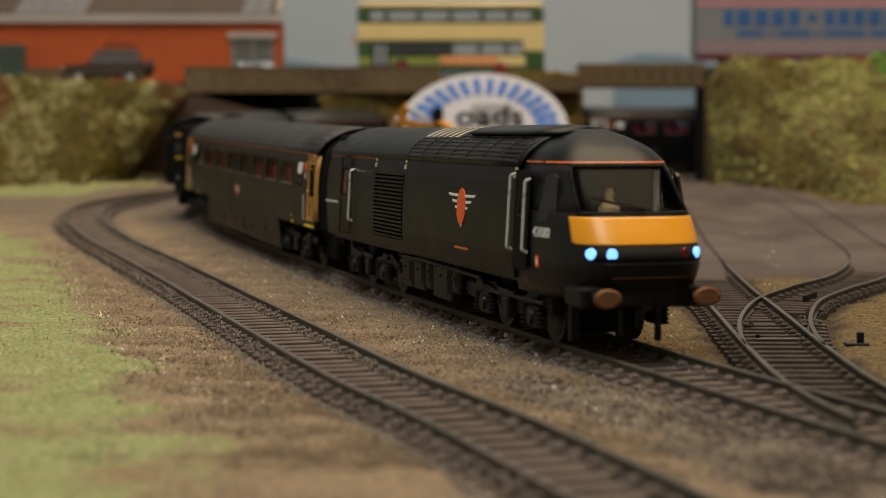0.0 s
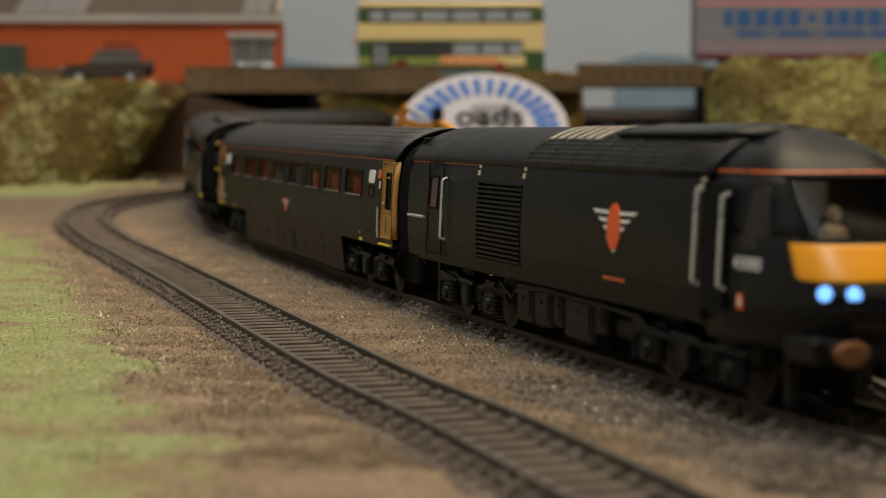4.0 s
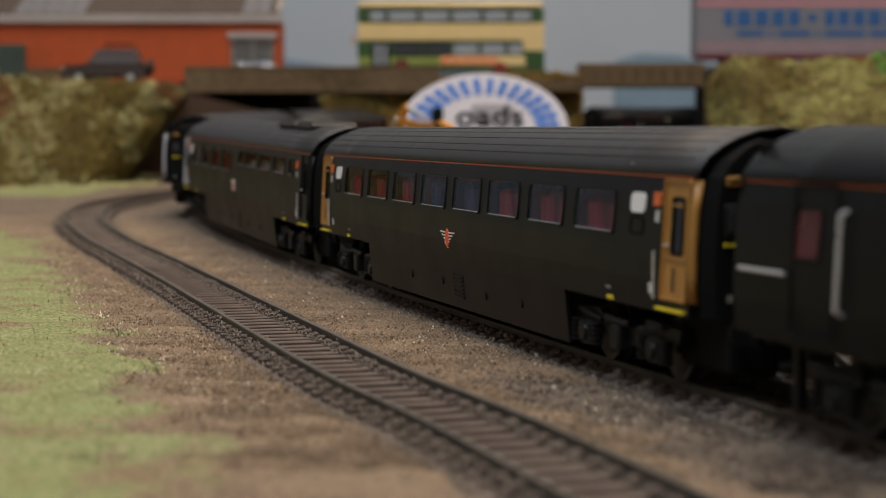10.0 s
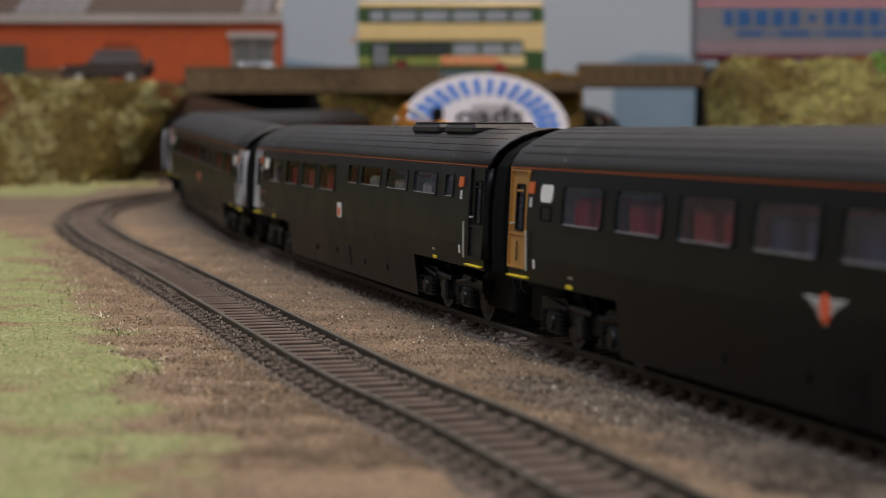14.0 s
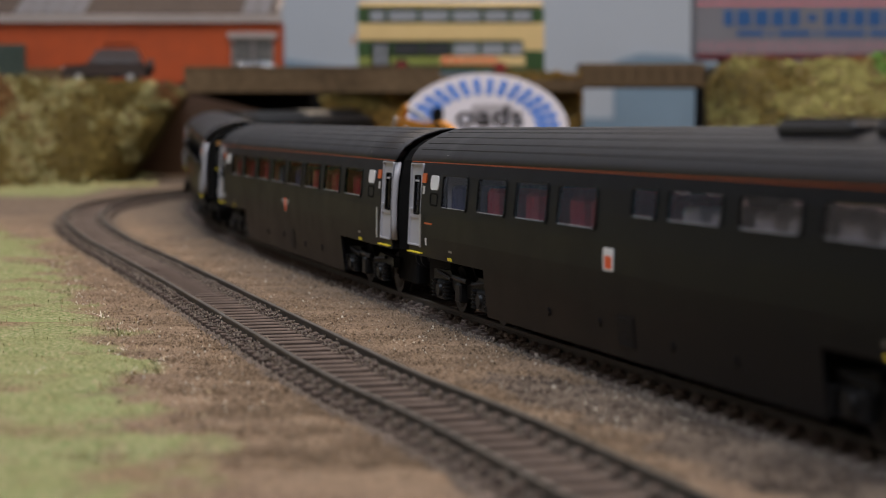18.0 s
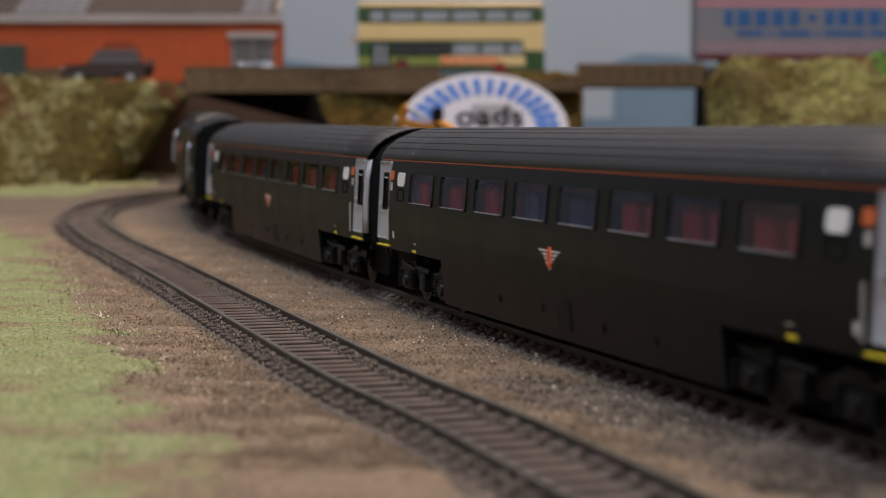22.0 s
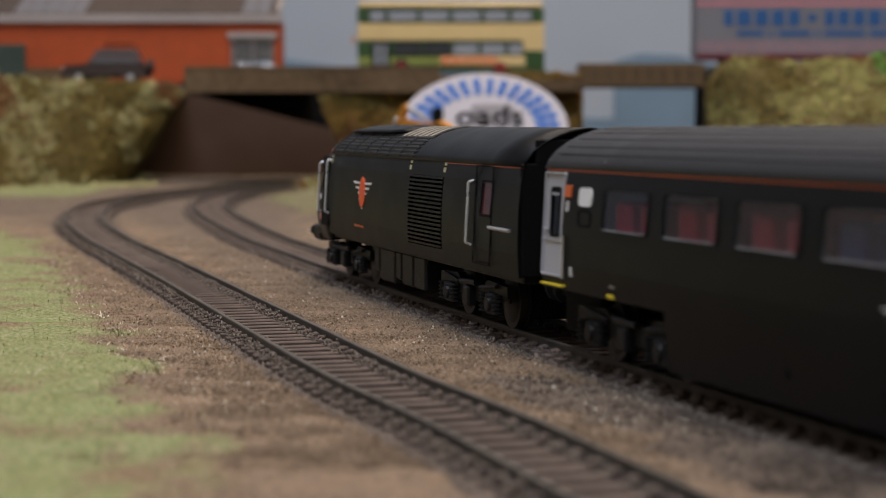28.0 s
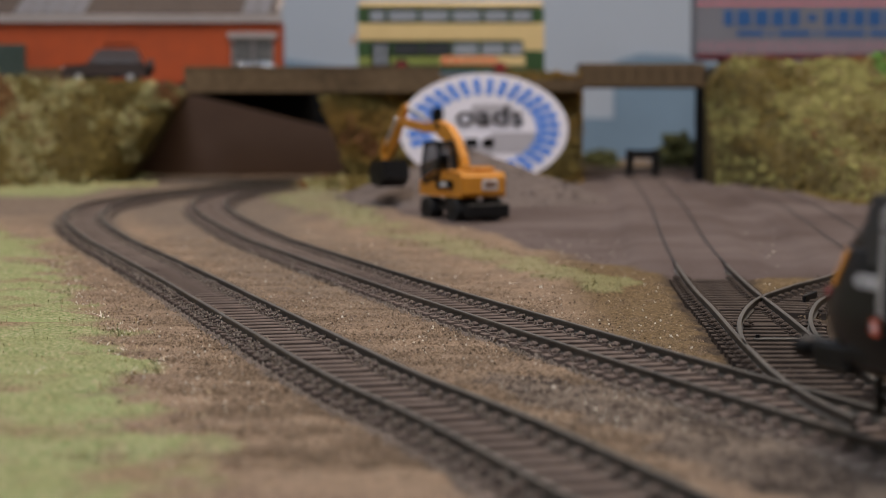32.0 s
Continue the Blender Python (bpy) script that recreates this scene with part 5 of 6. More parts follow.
def wheelset(r):
    """One mesh turned about the axle: two flanged wheels on a stepped axle."""
    prof = [(-10.4, 0.8), (-9.9, 0.8), (-9.9, r * 0.7), (-9.5, r * 0.8), (-9.6, r), (-7.4, r), (-7.3, r + 0.7), (-7.0, r + 0.7), (-7.0, 1.0)]
    prof += [(-y, q) for y, q in reversed(prof)]
    rows = [[(q * math.cos(a), y, q * math.sin(a)) for a in np.linspace(0, 2 * math.pi, 24, endpoint=False)] for y, q in prof]
    return Shape().loft(rows, True, True).mesh("wheelset", WHEELSTEEL, True)


WHEEL = {6.1: wheelset(6.1), 6.7: wheelset(6.7)}


def bogie(owner, u, r, base=34.2):
    """A two-axle truck: side frames, axle boxes, springs, dampers and two wheelsets that turn."""
    # The solid black centre also fills in the dark behind the frames.
    b = part("bogie", Shape().box(-24, 24, -6.6, 6.6, 2.6, 9.5, 0.6), INK, owner, "black two-axle bogie", at=pose(u * 0.001, 0, 0))
    for e in (-1, 1):
        y0, y1 = sorted((e * 12.2, e * 14.2))
        frame_ = Shape()
        prof = [(-27, 8.2), (-27, 11.0), (-12, 11.6), (-9, 9.6), (9, 9.6), (12, 11.6), (27, 11.0), (27, 8.2), (22, 7.6), (11, 7.6), (7, 5.6), (-7, 5.6), (-11, 7.6), (-22, 7.6)]
        frame_.loft([[(x, y0, z) for x, z in prof], [(x, y1, z) for x, z in prof]], True, True)
        part("side_frame", frame_, SOOT, b)
        yo = e * 14.9
        for w in (-base / 2, base / 2):
            box = Shape().box(w - 3.4, w + 3.4, min(e * 13.6, e * 15.6), max(e * 13.6, e * 15.6), 3.6, 8.8, 0.6)
            box.tube((w, e * 15.2, 6.2), (w, e * 16.3, 6.2), 2.1, 14, 1.7)
            part("axle_box", box, SOOT, b)
            for sx in (w - 5.2, w + 5.2):
                coil = [[(sx + q * math.cos(i * 0.628), yo + q * math.sin(i * 0.628), 3.9 + k * 0.25) for i in range(10)] for k, q in enumerate((1.0, 1.4, 1.4, 0.9) * 5)]
                part("coil_spring", Shape().loft(coil, True, True), SOOT, b)
        d = Shape().pipe([(-6, yo + e * 0.3, 10.4), (6, yo + e * 0.3, 10.0)], 0.8, 8).box(-2.2, 2.2, min(e * 13.4, e * 16.2), max(e * 13.4, e * 16.2), 4.2, 9.2, 0.5)
        d.pipe([(9, yo, 9.5), (base / 2 + 4, yo, 10.8)], 0.55, 6).pipe([(-9, yo, 9.5), (-base / 2 - 4, yo, 10.8)], 0.55, 6)
        part("damper", d, SOOT, b)
    for w in (-base / 2, base / 2):
        ws = part("wheelset", WHEEL[r], WHEELSTEEL, b, at=pose(w * 0.001, 0, r * 0.001))
        TURNING.append((ws, w, r))
    SWINGING.append((b, owner, u))
    return b


TURNING, SWINGING, TRAIN = [], [], []


def coupling(owner, u):
    s = Shape().box(u - 9, u + 9, -1.6, 1.6, 5.4, 6.6, 0.3)
    s.box(u + (7 if u > 0 else -9), u + (9 if u > 0 else -7), -4, 4, 5.0, 7.2, 0.3)
    part("coupling", s, SOOT, owner)


def seat_mesh(m):
    """A pair of moulded seats back to back."""
    s = Shape()
    s.box(-4.4, 4.4, -6.0, 6.0, 19.5, 23.0, 0.7)
    for y0, y1 in ((-6.0, -0.4), (0.4, 6.0)):
        s.box(-3.4, -0.2, y0, y1, 22.0, 34.2, 0.9)
        s.box(0.2, 3.4, y0, y1, 22.0, 34.2, 0.9)
    return s.mesh("seat", m, True)


def table_mesh():
    return Shape().box(-2.8, 2.8, -6.4, 6.4, 26.6, 27.4, 0.3).box(-0.5, 0.5, -1, 1, 18.5, 26.7).mesh("table", CREAM)


SEAT, SEAT_BLUE, SEAT_GREY, TABLE = seat_mesh(RED), seat_mesh(BLUE), seat_mesh(CREAM), table_mesh()
EIGHT = [(98.0, 22.0), (69.4, 22.6), (41.0, 22.6), (13.0, 22.6), (-15.4, 22.6), (-43.8, 22.6), (-72.2, 22.6), (-100.4, 22.0)]
BUFFET = [(-103.0, 21.0, 28.2, 36.6), (-74.6, 21.0, 28.2, 36.6), (-47.6, 21.4, 28.2, 36.6), (-20.2, 22.6, 28.2, 36.6), (14.0, 12.5, 31.5, 37.2), (35.8, 23.2, 31.5, 37.2), (64.4, 22.8, 31.5, 37.2), (92.6, 22.2, 31.5, 37.2), (114.6, 7.8, 31.5, 37.2)]
L, E = 146.2, 143.2


def coach(label, front, rear, windows, white, logo):
    c = thing("railway_coach", label, "railway coach", "coaches of the train")
    TRAIN.append(c)
    doors = [(131.6, 143.0), (-143.0, -131.6)]
    zs = [3, 6, 10, 14.5, 17.2, 20, 24, 26, 28.2, 31.5, 34, 36.5, 37.2, 39.4, 40.4]
    us = sorted({-E, E, -84.5, 84.5, -81, 81, *(round(a + k * w / 2 * 0.94, 2) for a, w, *_ in windows for k in (-1, 1)), *(d for p in doors for d in p), *np.arange(-140, 141, 20.0)})

    def hole(u, z):
        if abs(u) > 82.5 and z < 14.5:
            return True
        for d in doors:
            if d[0] < u < d[1] and 17.2 < z < 39.4:
                return True
        return any(abs(u - a) < w * 0.47 and z0 < z < z1 for a, w, z0, z1 in windows)

    for side in (-1, 1):
        part("side_wall", wall(side, us, zs, hole), BLACK, c, "satin black body side", thick=0.0007)
        for a, w, z0, z1 in windows:
            zc, h = (z0 + z1) / 2, z1 - z0
            win = part("window_frame", ring(w, h + 0.9, 1.6, 0.55, -0.22, 0.8), BLACK, c, at=on_side(a, zc, side))
            part("pane", plate(rounded(w - 1.0, h - 0.1, 1.0), -0.02, 0.12), GLASS, win)
            part("glazing_lip", Shape().box(-w / 2 + 1.6, w / 2 - 1.6, -0.16, 0.0, -h / 2 + 0.1, -h / 2 + 0.28), SILVER, win, "pale lower edge of the glazing")
        for d, colour in zip(doors, (front, rear)):
            mid, m = (d[0] + d[1]) / 2, colour
            k = 1 if mid > 0 else -1
            nip = 4.2 if k > 0 and logo != "winged" else 0.0
            g = on_side(mid, 28.3, side, -0.55)
            leaf = ring(11.2, 22.4, 0.6, 0.4, -0.4, 0.4)
            door = part("door", leaf, m, c, "", at=g)
            part("door_panel", Shape().box(-5.4, 5.4, 0.1, 0.6, -11, -2.6), m, door)
            part("door_head", Shape().box(-5.4, 5.4, 0.1, 0.6, 7.8, 11.0), m, door)
            for x0, x1 in ((-5.4, -2.1), (2.9, 5.4)):
                part("door_stile", Shape().box(x0, x1, 0.1, 0.6, -2.6, 7.8), m, door)
            part("door_window", ring(5.2, 10.8, 0.9, 0.5, -0.25, 0.5), INK, door, at=pose(0.0004, 0, 0.0026))
            part("door_pane", plate(rounded(4.4, 9.8, 0.6), 0.1, 0.2), GLASS, door, at=pose(0.0004, 0, 0.0026))
            part("window_bar", Shape().box(-1.9, 2.7, -0.2, 0.1, 6.2, 6.7), m, door)
            part("door_rail", Shape().box(-5.2, 5.2, -0.25, 0.2, -3.6, -3.1), m, door)
            part("door_handle", Shape().box(-4.6, -3.0, -0.7, 0.0, -1.4, -0.9, 0.1), CHROME, door)
            turn_in = [[(k * u, side * (half(z) - 0.2 - q), z) for z in (17.2, 22, 28, 34, 39.4)] for u, q in ((143.05, 0), (143.5, 0.3), (143.8, 0.8), (143.95, 1.4))]
            part("door_return", Shape().loft(turn_in, False), m, c, "", True, thick=0.0004)
            if m is TAN:
                part("class_number", text_mesh("1", 6.5, INK), INK, door, at=pose(0, -0.0004, -0.0075))
            part("handrail", Shape().pipe([(0, -0.6, -4.5), (0, -0.6, 4.5)], 0.28), CHROME, c, at=on_side(mid - k * 7.4, 21.5, side))
            part("step", Shape().box(-6.0, 6.0, -1.0, 0.4, -0.15, 0.15), LEMON, c, "yellow-edged step", at=on_side(mid - k * 1.0, 15.4, side))
            part("jacking_mark", Shape().box(-1.6, 1.6, -0.2, 0.2, -0.38, 0.38), LEMON, c, at=on_side(k * 106.8 - nip, 15.2, side))
            part("data_panel", Shape().box(-1.2, 1.2, -0.12, 0.1, -0.25, 0.25), GRILLE, c, at=on_side(k * 106.0 - nip, 17.2, side))
            part("door_lamp", plate(rounded(3.3, 2.6, 0.4), -0.3, 0.1), ORANGE, c, "orange door indicator lamp", at=on_side(k * 129.2 - nip, 35.6, side))
            part("notice", Shape().box(-0.8, 0.8, -0.1, 0.1, -1.1, 1.1), CREAM, c, at=on_side(k * 129.4 - nip, 32.4, side))
            part("notice", Shape().box(-0.6, 0.6, -0.1, 0.1, -1.0, 1.0), WHITE, c, at=on_side(k * 126.9 - nip * 0.6, 18.7, side))
        for u in white:
            part("lavatory_window", plate(rounded(6.8, 3.9, 1.3), -0.2, 0.2), WHITE, c, "frosted white lavatory window", at=on_side(u, 34.6, side))
            part("lavatory_panel", ring(6.6, 3.6, 1.2, 0.5, -0.15, 0.2), INK, c, at=on_side(u, 30.2, side))
        part("lining", Shape().add([(u, side * (half(z) + 0.09), z) for u in (-E, E) for z in (39.75, 40.35)], [(0, 2, 3, 1)]), ORANGE, c, "thin orange line under the roof", thick=0.0001)
        if logo == "winged":
            emblem(c, -1.9 * -side, 20.6, 13.0, 4.8, side, 0.22)
        else:
            part("crest", plate(rounded(5.2, 4.6, 0.6), -0.15, 0.1), WHITE, c, "small white and orange crest", at=on_side(-2.0, 22.5, side))
            part("crest_field", plate(rounded(3.6, 2.6, 0.5), -0.2, 0.1), EMBER, c, at=on_side(-2.0, 21.9, side))
        vent = part("vent", ring(8.4, 7.0, 0.5, 0.3, -0.06, 0.1), BLACK, c, "small louvred vent low on the side", at=on_side(5.0 * -side, 8.6, side))
        for k in range(6):
            part("vent_slat", Shape().box(-3.7, 3.7, -0.35, 0.1, -2.9 + k * 1.05, -2.4 + k * 1.05, 0.1), BLACK, vent)
        for u, z in ((-9.0, 9.0), (26.0, 8.0), (-38.0, 8.5), (52.0, 8.5)):
            part("filler_cap", Shape().tube((0, -0.35, 0), (0, 0.2, 0), 1.0, 14), BLACK, c, "round dark filler cap", at=on_side(u, z, side))
        if logo != "winged":
            part("door_line", Shape().box(-3.2, 3.2, -0.1, 0.1, -0.22, 0.22), ORANGE, c, "short orange mark beside the door", at=on_side(-124.5, 23.6, side))
    # roof with raised ribs
    roof = Shape()
    arc = [(y, z) for z, y in PROFILE if z >= 40] + [(-y, z) for z, y in reversed(PROFILE) if z >= 40][1:]
    roof.loft([[(u, y, z) for y, z in arc] for u in np.linspace(-E - 1, E + 1, 9)], False)
    part("roof", roof, ROOF, c, "dark grey ribbed roof", True, thick=0.0006)
    for a in (43.0, 44.6, 46.2, 47.5, 48.4):
        for side in (-1, 1):
            y = side * half(a)
            part("roof_rib", Shape().box(-E + 3, E - 3, y - 0.3, y + 0.3, a - 0.25, a + 0.35), ROOF, c)
    if logo != "winged":
        for u0 in (50, 82):
            pod = Shape().box(u0, u0 + 26, -9, 9, 47.2, 50.0, 0.9)
            p = part("roof_pod", pod, ROOF, c)
            for k in range(9):
                part("pod_slat", Shape().box(u0 + 2 + k * 2.6, u0 + 3.2 + k * 2.6, -8.4, 8.4, 49.8, 50.5, 0.2), SOOT, p)
    # floor, ends, gangways
    part("floor", Shape().box(-E, E, -17, 17, 14.6, 16.4, 0.3).box(-80, 80, -15.8, 15.8, 3.2, 14.8, 0.5), SOOT, c)
    for k in (-1, 1):
        out = [(half(z) - 4.2, z) for z in (14.5, 20, 26, 31, 36, 40, 43, 45.6, 46.9)]
        out = out + [(-y, z) for y, z in reversed(out)]
        part("end_wall", Shape().loft([[(k * (E - 2.5), y * 1.15, z) for y, z in out], [(k * (E + 0.8), y * 1.15, z) for y, z in out], [(k * L, y, z) for y, z in out]], True, True), INK, c, "black coach end")
        g = Shape().box(min(k * L, k * (L + 6.0)), max(k * L, k * (L + 6.0)), -7.5, 7.5, 15, 44, 1.0)
        part("gangway", g, INK, c, "black corridor connection")
        span = lambda d: (min(k * L, k * (L + d)), max(k * L, k * (L + d)))
        for e in (-1, 1):
            y0, y1 = sorted((e * 8.4, e * 12.2))
            part("end_plate", Shape().box(*span(0.4), y0 + 0.4, y1 - 0.4, 38.4, 40.2, 0.2), TAN, c, "dull tan end plate")
            part("plate_print", Shape().box(*span(0.5), y0 + 0.8, y1 - 0.8, 39.0, 39.5), INK, c)
            part("cable_box", Shape().box(*span(0.8), y0, y1, 29.0, 35.2, 0.3), SOOT, c)
            part("box_lid", Shape().box(*span(1.0), y0 + 0.6, y1 - 0.6, 30.0, 34.2, 0.2), ROOF, c)
            part("warning_strip", Shape().box(*span(0.5), y0, y1, 27.6, 28.2), LEMON, c)
            part("end_notice", Shape().box(*span(0.4), y0 + 0.8, y0 + 1.8, 17.5, 18.8), GRILLE, c)
        # Black block added to keep the underside dark against lit ground beyond.
        part("underside_fill", Shape().box(min(k * 126, k * L), max(k * 126, k * L), -11, 11, 4.2, 15, 0.6), INK, c)
        for y in (-9.5, 9.5):
            part("buffer", Shape().tube((k * L, y, 12.6), (k * (L + 3.2), y, 12.6), 1.2, 10).tube((k * (L + 3.0), y, 12.6), (k * (L + 3.6), y, 12.6), 2.9, 14), SOOT, c)
        coupling(c, k * (L - 1))
        bogie(c, k * 105.0, 6.1)
    # seats and tables behind the glass
    spots = [w[0] for w in windows if w[1] > 15]
    for i, u in enumerate(spots):
        for y in (-9.6, 9.6):
            me = SEAT_GREY if logo != "winged" and u > 0 else SEAT if (i + (u > 0)) % 4 else SEAT_BLUE
            for du in (-6.0, 6.0):
                part("seat", me, RED, c, at=pose((u + du) * 0.001, y * 0.001, 0))
            part("table", TABLE, CREAM, c, at=pose(u * 0.001, y * 0.001, 0))
    part("saloon_floor", Shape().box(-E, E, -16.4, 16.4, 16.6, 18.4, 0.2), SOOT, c)
    for u in (-114, 113):
        part("partition", Shape().box(u, u + 1, -16, 16, 18, 42), CREAM, c)
    return c


NOSE_Z = [12, 14, 17, 20, 23, 26, 30, 35, 40, 42, 44, 46, 47.6, 48.7]
NOSE_U = [108.5, 111.5, 113.8, 115, 113.4, 111.5, 108.6, 102.8, 97.8, 95.4, 92.6, 87.8, 83.5, 80.5]


def nose_ring(z, off=0.0, y0=-1.0, y1=1.0, n=49):
    """Plan outline of the cab at a height, between two shares of its half width; -1 to 1 goes round from side to side."""
    uf = float(np.interp(z, NOSE_Z, NOSE_U)) + off
    w = half(z) - float(np.interp(z, [12, 18, 26, 40, 48], [0.8, 0.3, 0.4, 1.0, 0.8])) + off
    u0, p = 76.0, 4.0
    lim = lambda v: math.asin(max(-1, min(1, math.copysign(abs(v) ** (p / 2), v))))
    out = []
    for a in np.linspace(lim(y0), lim(y1), n):
        cu, sy = max(0.0, math.cos(a)) ** (2 / p), math.copysign(abs(math.sin(a)) ** (2 / p), math.sin(a))
        out.append((u0 + (uf - u0) * cu, w * sy * (1 - 0.1 * cu ** 1.6), z))
    return out


def on_nose(u, z, side, out=0.0):
    """Pose of a fitting on the tapering cab side."""
    u0, p = 76.0, 4.0
    uf = float(np.interp(z, NOSE_Z, NOSE_U))
    w = half(z) - float(np.interp(z, [12, 18, 26, 40, 48], [0.8, 0.3, 0.4, 1.0, 0.8]))
    y = lambda v: w * max(0.0, 1 - ((v - u0) / (uf - u0)) ** p) ** (1 / p) * (1 - 0.1 * ((v - u0) / (uf - u0)) ** 1.6)
    a = math.degrees(math.atan2(y(u - 1) - y(u + 1), 2))
    m = Matrix.Translation((u * 0.001, side * (y(u) + out) * 0.001, z * 0.001))
    return m @ pose(0, 0, 0, 0, 0, a if side < 0 else 180 - a) @ pose(0, 0, 0, lean(z) - 2, 0, 0)


def power_car(label, lit):
    c = thing("power_car", label, "diesel locomotive", "power cars of the train")
    TRAIN.append(c)
    rear, join = -109.3, 76.0
    grille = (-50.0, -18.0, 17.4, 36.2)
    zs = [14.6, 17.4, 20, 24, 28, 31, 33, 36.2, 38.5, 40.4]
    us = sorted({rear, join, -100, -90.2, -82.0, -75, -50, -18, 0, 20, 40, 60})
    hole = lambda u, z: (grille[0] < u < grille[1] and grille[2] < z < grille[3]) or (-90.2 < u < -82.0 and 28 < z < 36.2)
    for side in (-1, 1):
        part("side_wall", wall(side, us, zs, hole), BLACK, c, "satin black body side", thick=0.0007)
        box = part("grille_recess", Shape().box(-50, -18, min(side * 15.6, side * 16.0), max(side * 15.6, side * 16.0), 17, 36.6), INK, c)
        for k in range(17):
            z = 18.0 + k * 1.12
            part("grille_slat", Shape().box(-15.6, 15.6, -0.15, 1.2, -0.32, 0.26), BLACK, c, at=on_side(-34, z, side))
        part("window_frame", ring(8.6, 8.9, 1.0, 0.6, -0.2, 0.8), INK, c, at=on_side(-86.1, 32.1, side))
        part("pane", plate(rounded(7.6, 7.9, 0.6), 0.2, 0.4), mat_red_blind, c, "dim red-brown guard's window", at=on_side(-86.1, 32.1, side))
        for u, z0, z1 in ((-75, 20.2, 36.2), (75.6, 21.0, 38.6), (85.8, 21.0, 37.6)):
            h = (z1 - z0) / 2
            part("handrail", Shape().pipe([(0, 0.2, -h), (0, -1.1, -h + 0.6), (0, -1.1, h - 0.6), (0, 0.2, h)], 0.42), CHROME, c, "bright vertical handrail", at=on_side(u, (z0 + z1) / 2, side))
        part("door_seam", ring(13.0, 24.0, 0.6, 0.3, -0.1, 0.2), INK, c, at=on_side(-84, 28.0, side))
        part("lock_rail", Shape().pipe([(-7.5, -0.8, 0), (7.5, -0.8, 0)], 0.45), CHROME, c, at=on_side(-98.5, 25.4, side))
        part("depot_mark", Shape().box(-5.5, 5.5, -0.12, 0.1, -0.3, 0.3), ORANGE, c, at=on_side(36.5, 18.9, side))
        part("cab_door", Shape().box(-4.9, 4.9, -0.05, 0.3, -11.6, 11.0, 0.15), INK, c, "recessed black cab door", at=on_side(80.8, 28.4, side, -0.1))
        part("cab_door_window", ring(3.6, 8.4, 0.6, 0.4, -0.2, 0.2), SOOT, c, at=on_side(81.0, 33.0, side, -0.05))
        part("lining", Shape().add([(u, side * (half(z) + 0.1), z) for u in (rear, -50) for z in (39.8, 40.4)], [(0, 2, 3, 1)]), ORANGE, c, "orange line under the roof", thick=0.0001)
        for u in (-50, -18, 74.8):
            part("lifting_mark", Shape().box(-0.75, 0.75, -0.2, 0.1, -1.5, 1.5), PALEMARK, c, "pale yellow lifting mark", at=on_side(u, 38.9, side))
            part("lifting_bar", Shape().box(-0.75, 0.75, -0.26, 0.1, -0.2, 0.3), INK, c, at=on_side(u, 38.9, side))
        emblem(c, 36.4 if side < 0 else 32.6, 29.3, 22.5, 9.2, side)
        # louvres along the roof edge
        part("louvre_recess", Shape().loft([[(u, side * (half(z) + 0.06), z + 0.05) for z in (40.8, 42, 43, 44, 45, 46, 46.6)] for u in (-21, 75)], False), INK, c, thick=0.0001)
        for k, z in enumerate((41.2, 42.2, 43.2, 44.1, 45.0, 45.8, 46.5)):
            y = side * half(z)
            part("roof_louvre", Shape().box(-20, 74, y - 0.22 + side * 0.25, y + 0.22 + side * 0.25, z - 0.1, z + 0.5, 0.1), ROOF, c)
        for k in range(8):
            u = -18 + k * 13.2
            pts = [(u, side * (half(z) + 0.35), z + 0.2) for z in (40.6, 42.3, 44.0, 45.4, 46.6)]
            part("roof_rib", Shape().pipe(pts, 0.32, 5), ROOF, c)
        for k, digit in enumerate("43080"):
            part("digit", text_mesh(digit, 3.2, WHITE, 0.05), WHITE, c, "white painted running number", at=on_nose(92.4 + (k - 2) * 1.75 * -side, 25.8, side, 0.35))
        part("red_notice", Shape().box(-0.9, 0.9, -0.15, 0.1, -1.3, 1.3), EMBER, c, at=on_nose(90.2, 19.3, side, 0.05))
        part("notice_disc", Shape().box(-0.5, 0.5, -0.2, 0.1, -0.7, 0.7), WHITE, c, at=on_nose(90.2, 19.3, side, 0.05))
        wind = [(-3.8, -5.2), (4.4, -5.2), (2.6, 4.6), (0.8, 5.4), (-1.6, 5.0)]
        wind = [((-x if side > 0 else x), z) for x, z in wind]
        part("cab_side_window", plate([(x, z) for x, z in wind], -0.25, 0.3), SIDEGLASS, c, "dark glossy cab side window", at=on_nose(93.2, 33.6, side, 0.1))
    roof = Shape()
    arc = [(y, z) for z, y in PROFILE if z >= 40] + [(-y, z) for z, y in reversed(PROFILE) if z >= 40][1:]
    roof.loft([[(u, y, z) for y, z in arc] for u in np.linspace(rear, join + 1, 9)], False)
    part("roof", roof, BLACK, c, "satin black roof", True, thick=0.0006)
    # raised exhaust housing, fan grille
    part("roof_housing", Shape().loft([[(u, y * f, 47.6 + h * max(0, 1 - (y / 11) ** 2)) for y in np.linspace(-11, 11, 11)] for u, f, h in ((16, 0.8, 0.9), (24, 1, 1.8), (66, 1, 1.9), (80, 0.8, 0.6))], False), BLACK, c, "raised black roof housing", True, thick=0.0006)
    bow = [(s * (half(z) + 0.2), z + 0.25) for s, z in [(-1, 45.9), (-1, 46.7), (-1, 47.5), (-1, 48.2), (-1, 48.7), (1, 48.7), (1, 48.2), (1, 47.5), (1, 46.7), (1, 45.9)]]
    fan = part("fan_grille", Shape().loft([[(u, y, z) for y, z in bow] for u in (-20, 14)], False), SOOT, c, "pale beige roof fan grille", thick=0.0003)
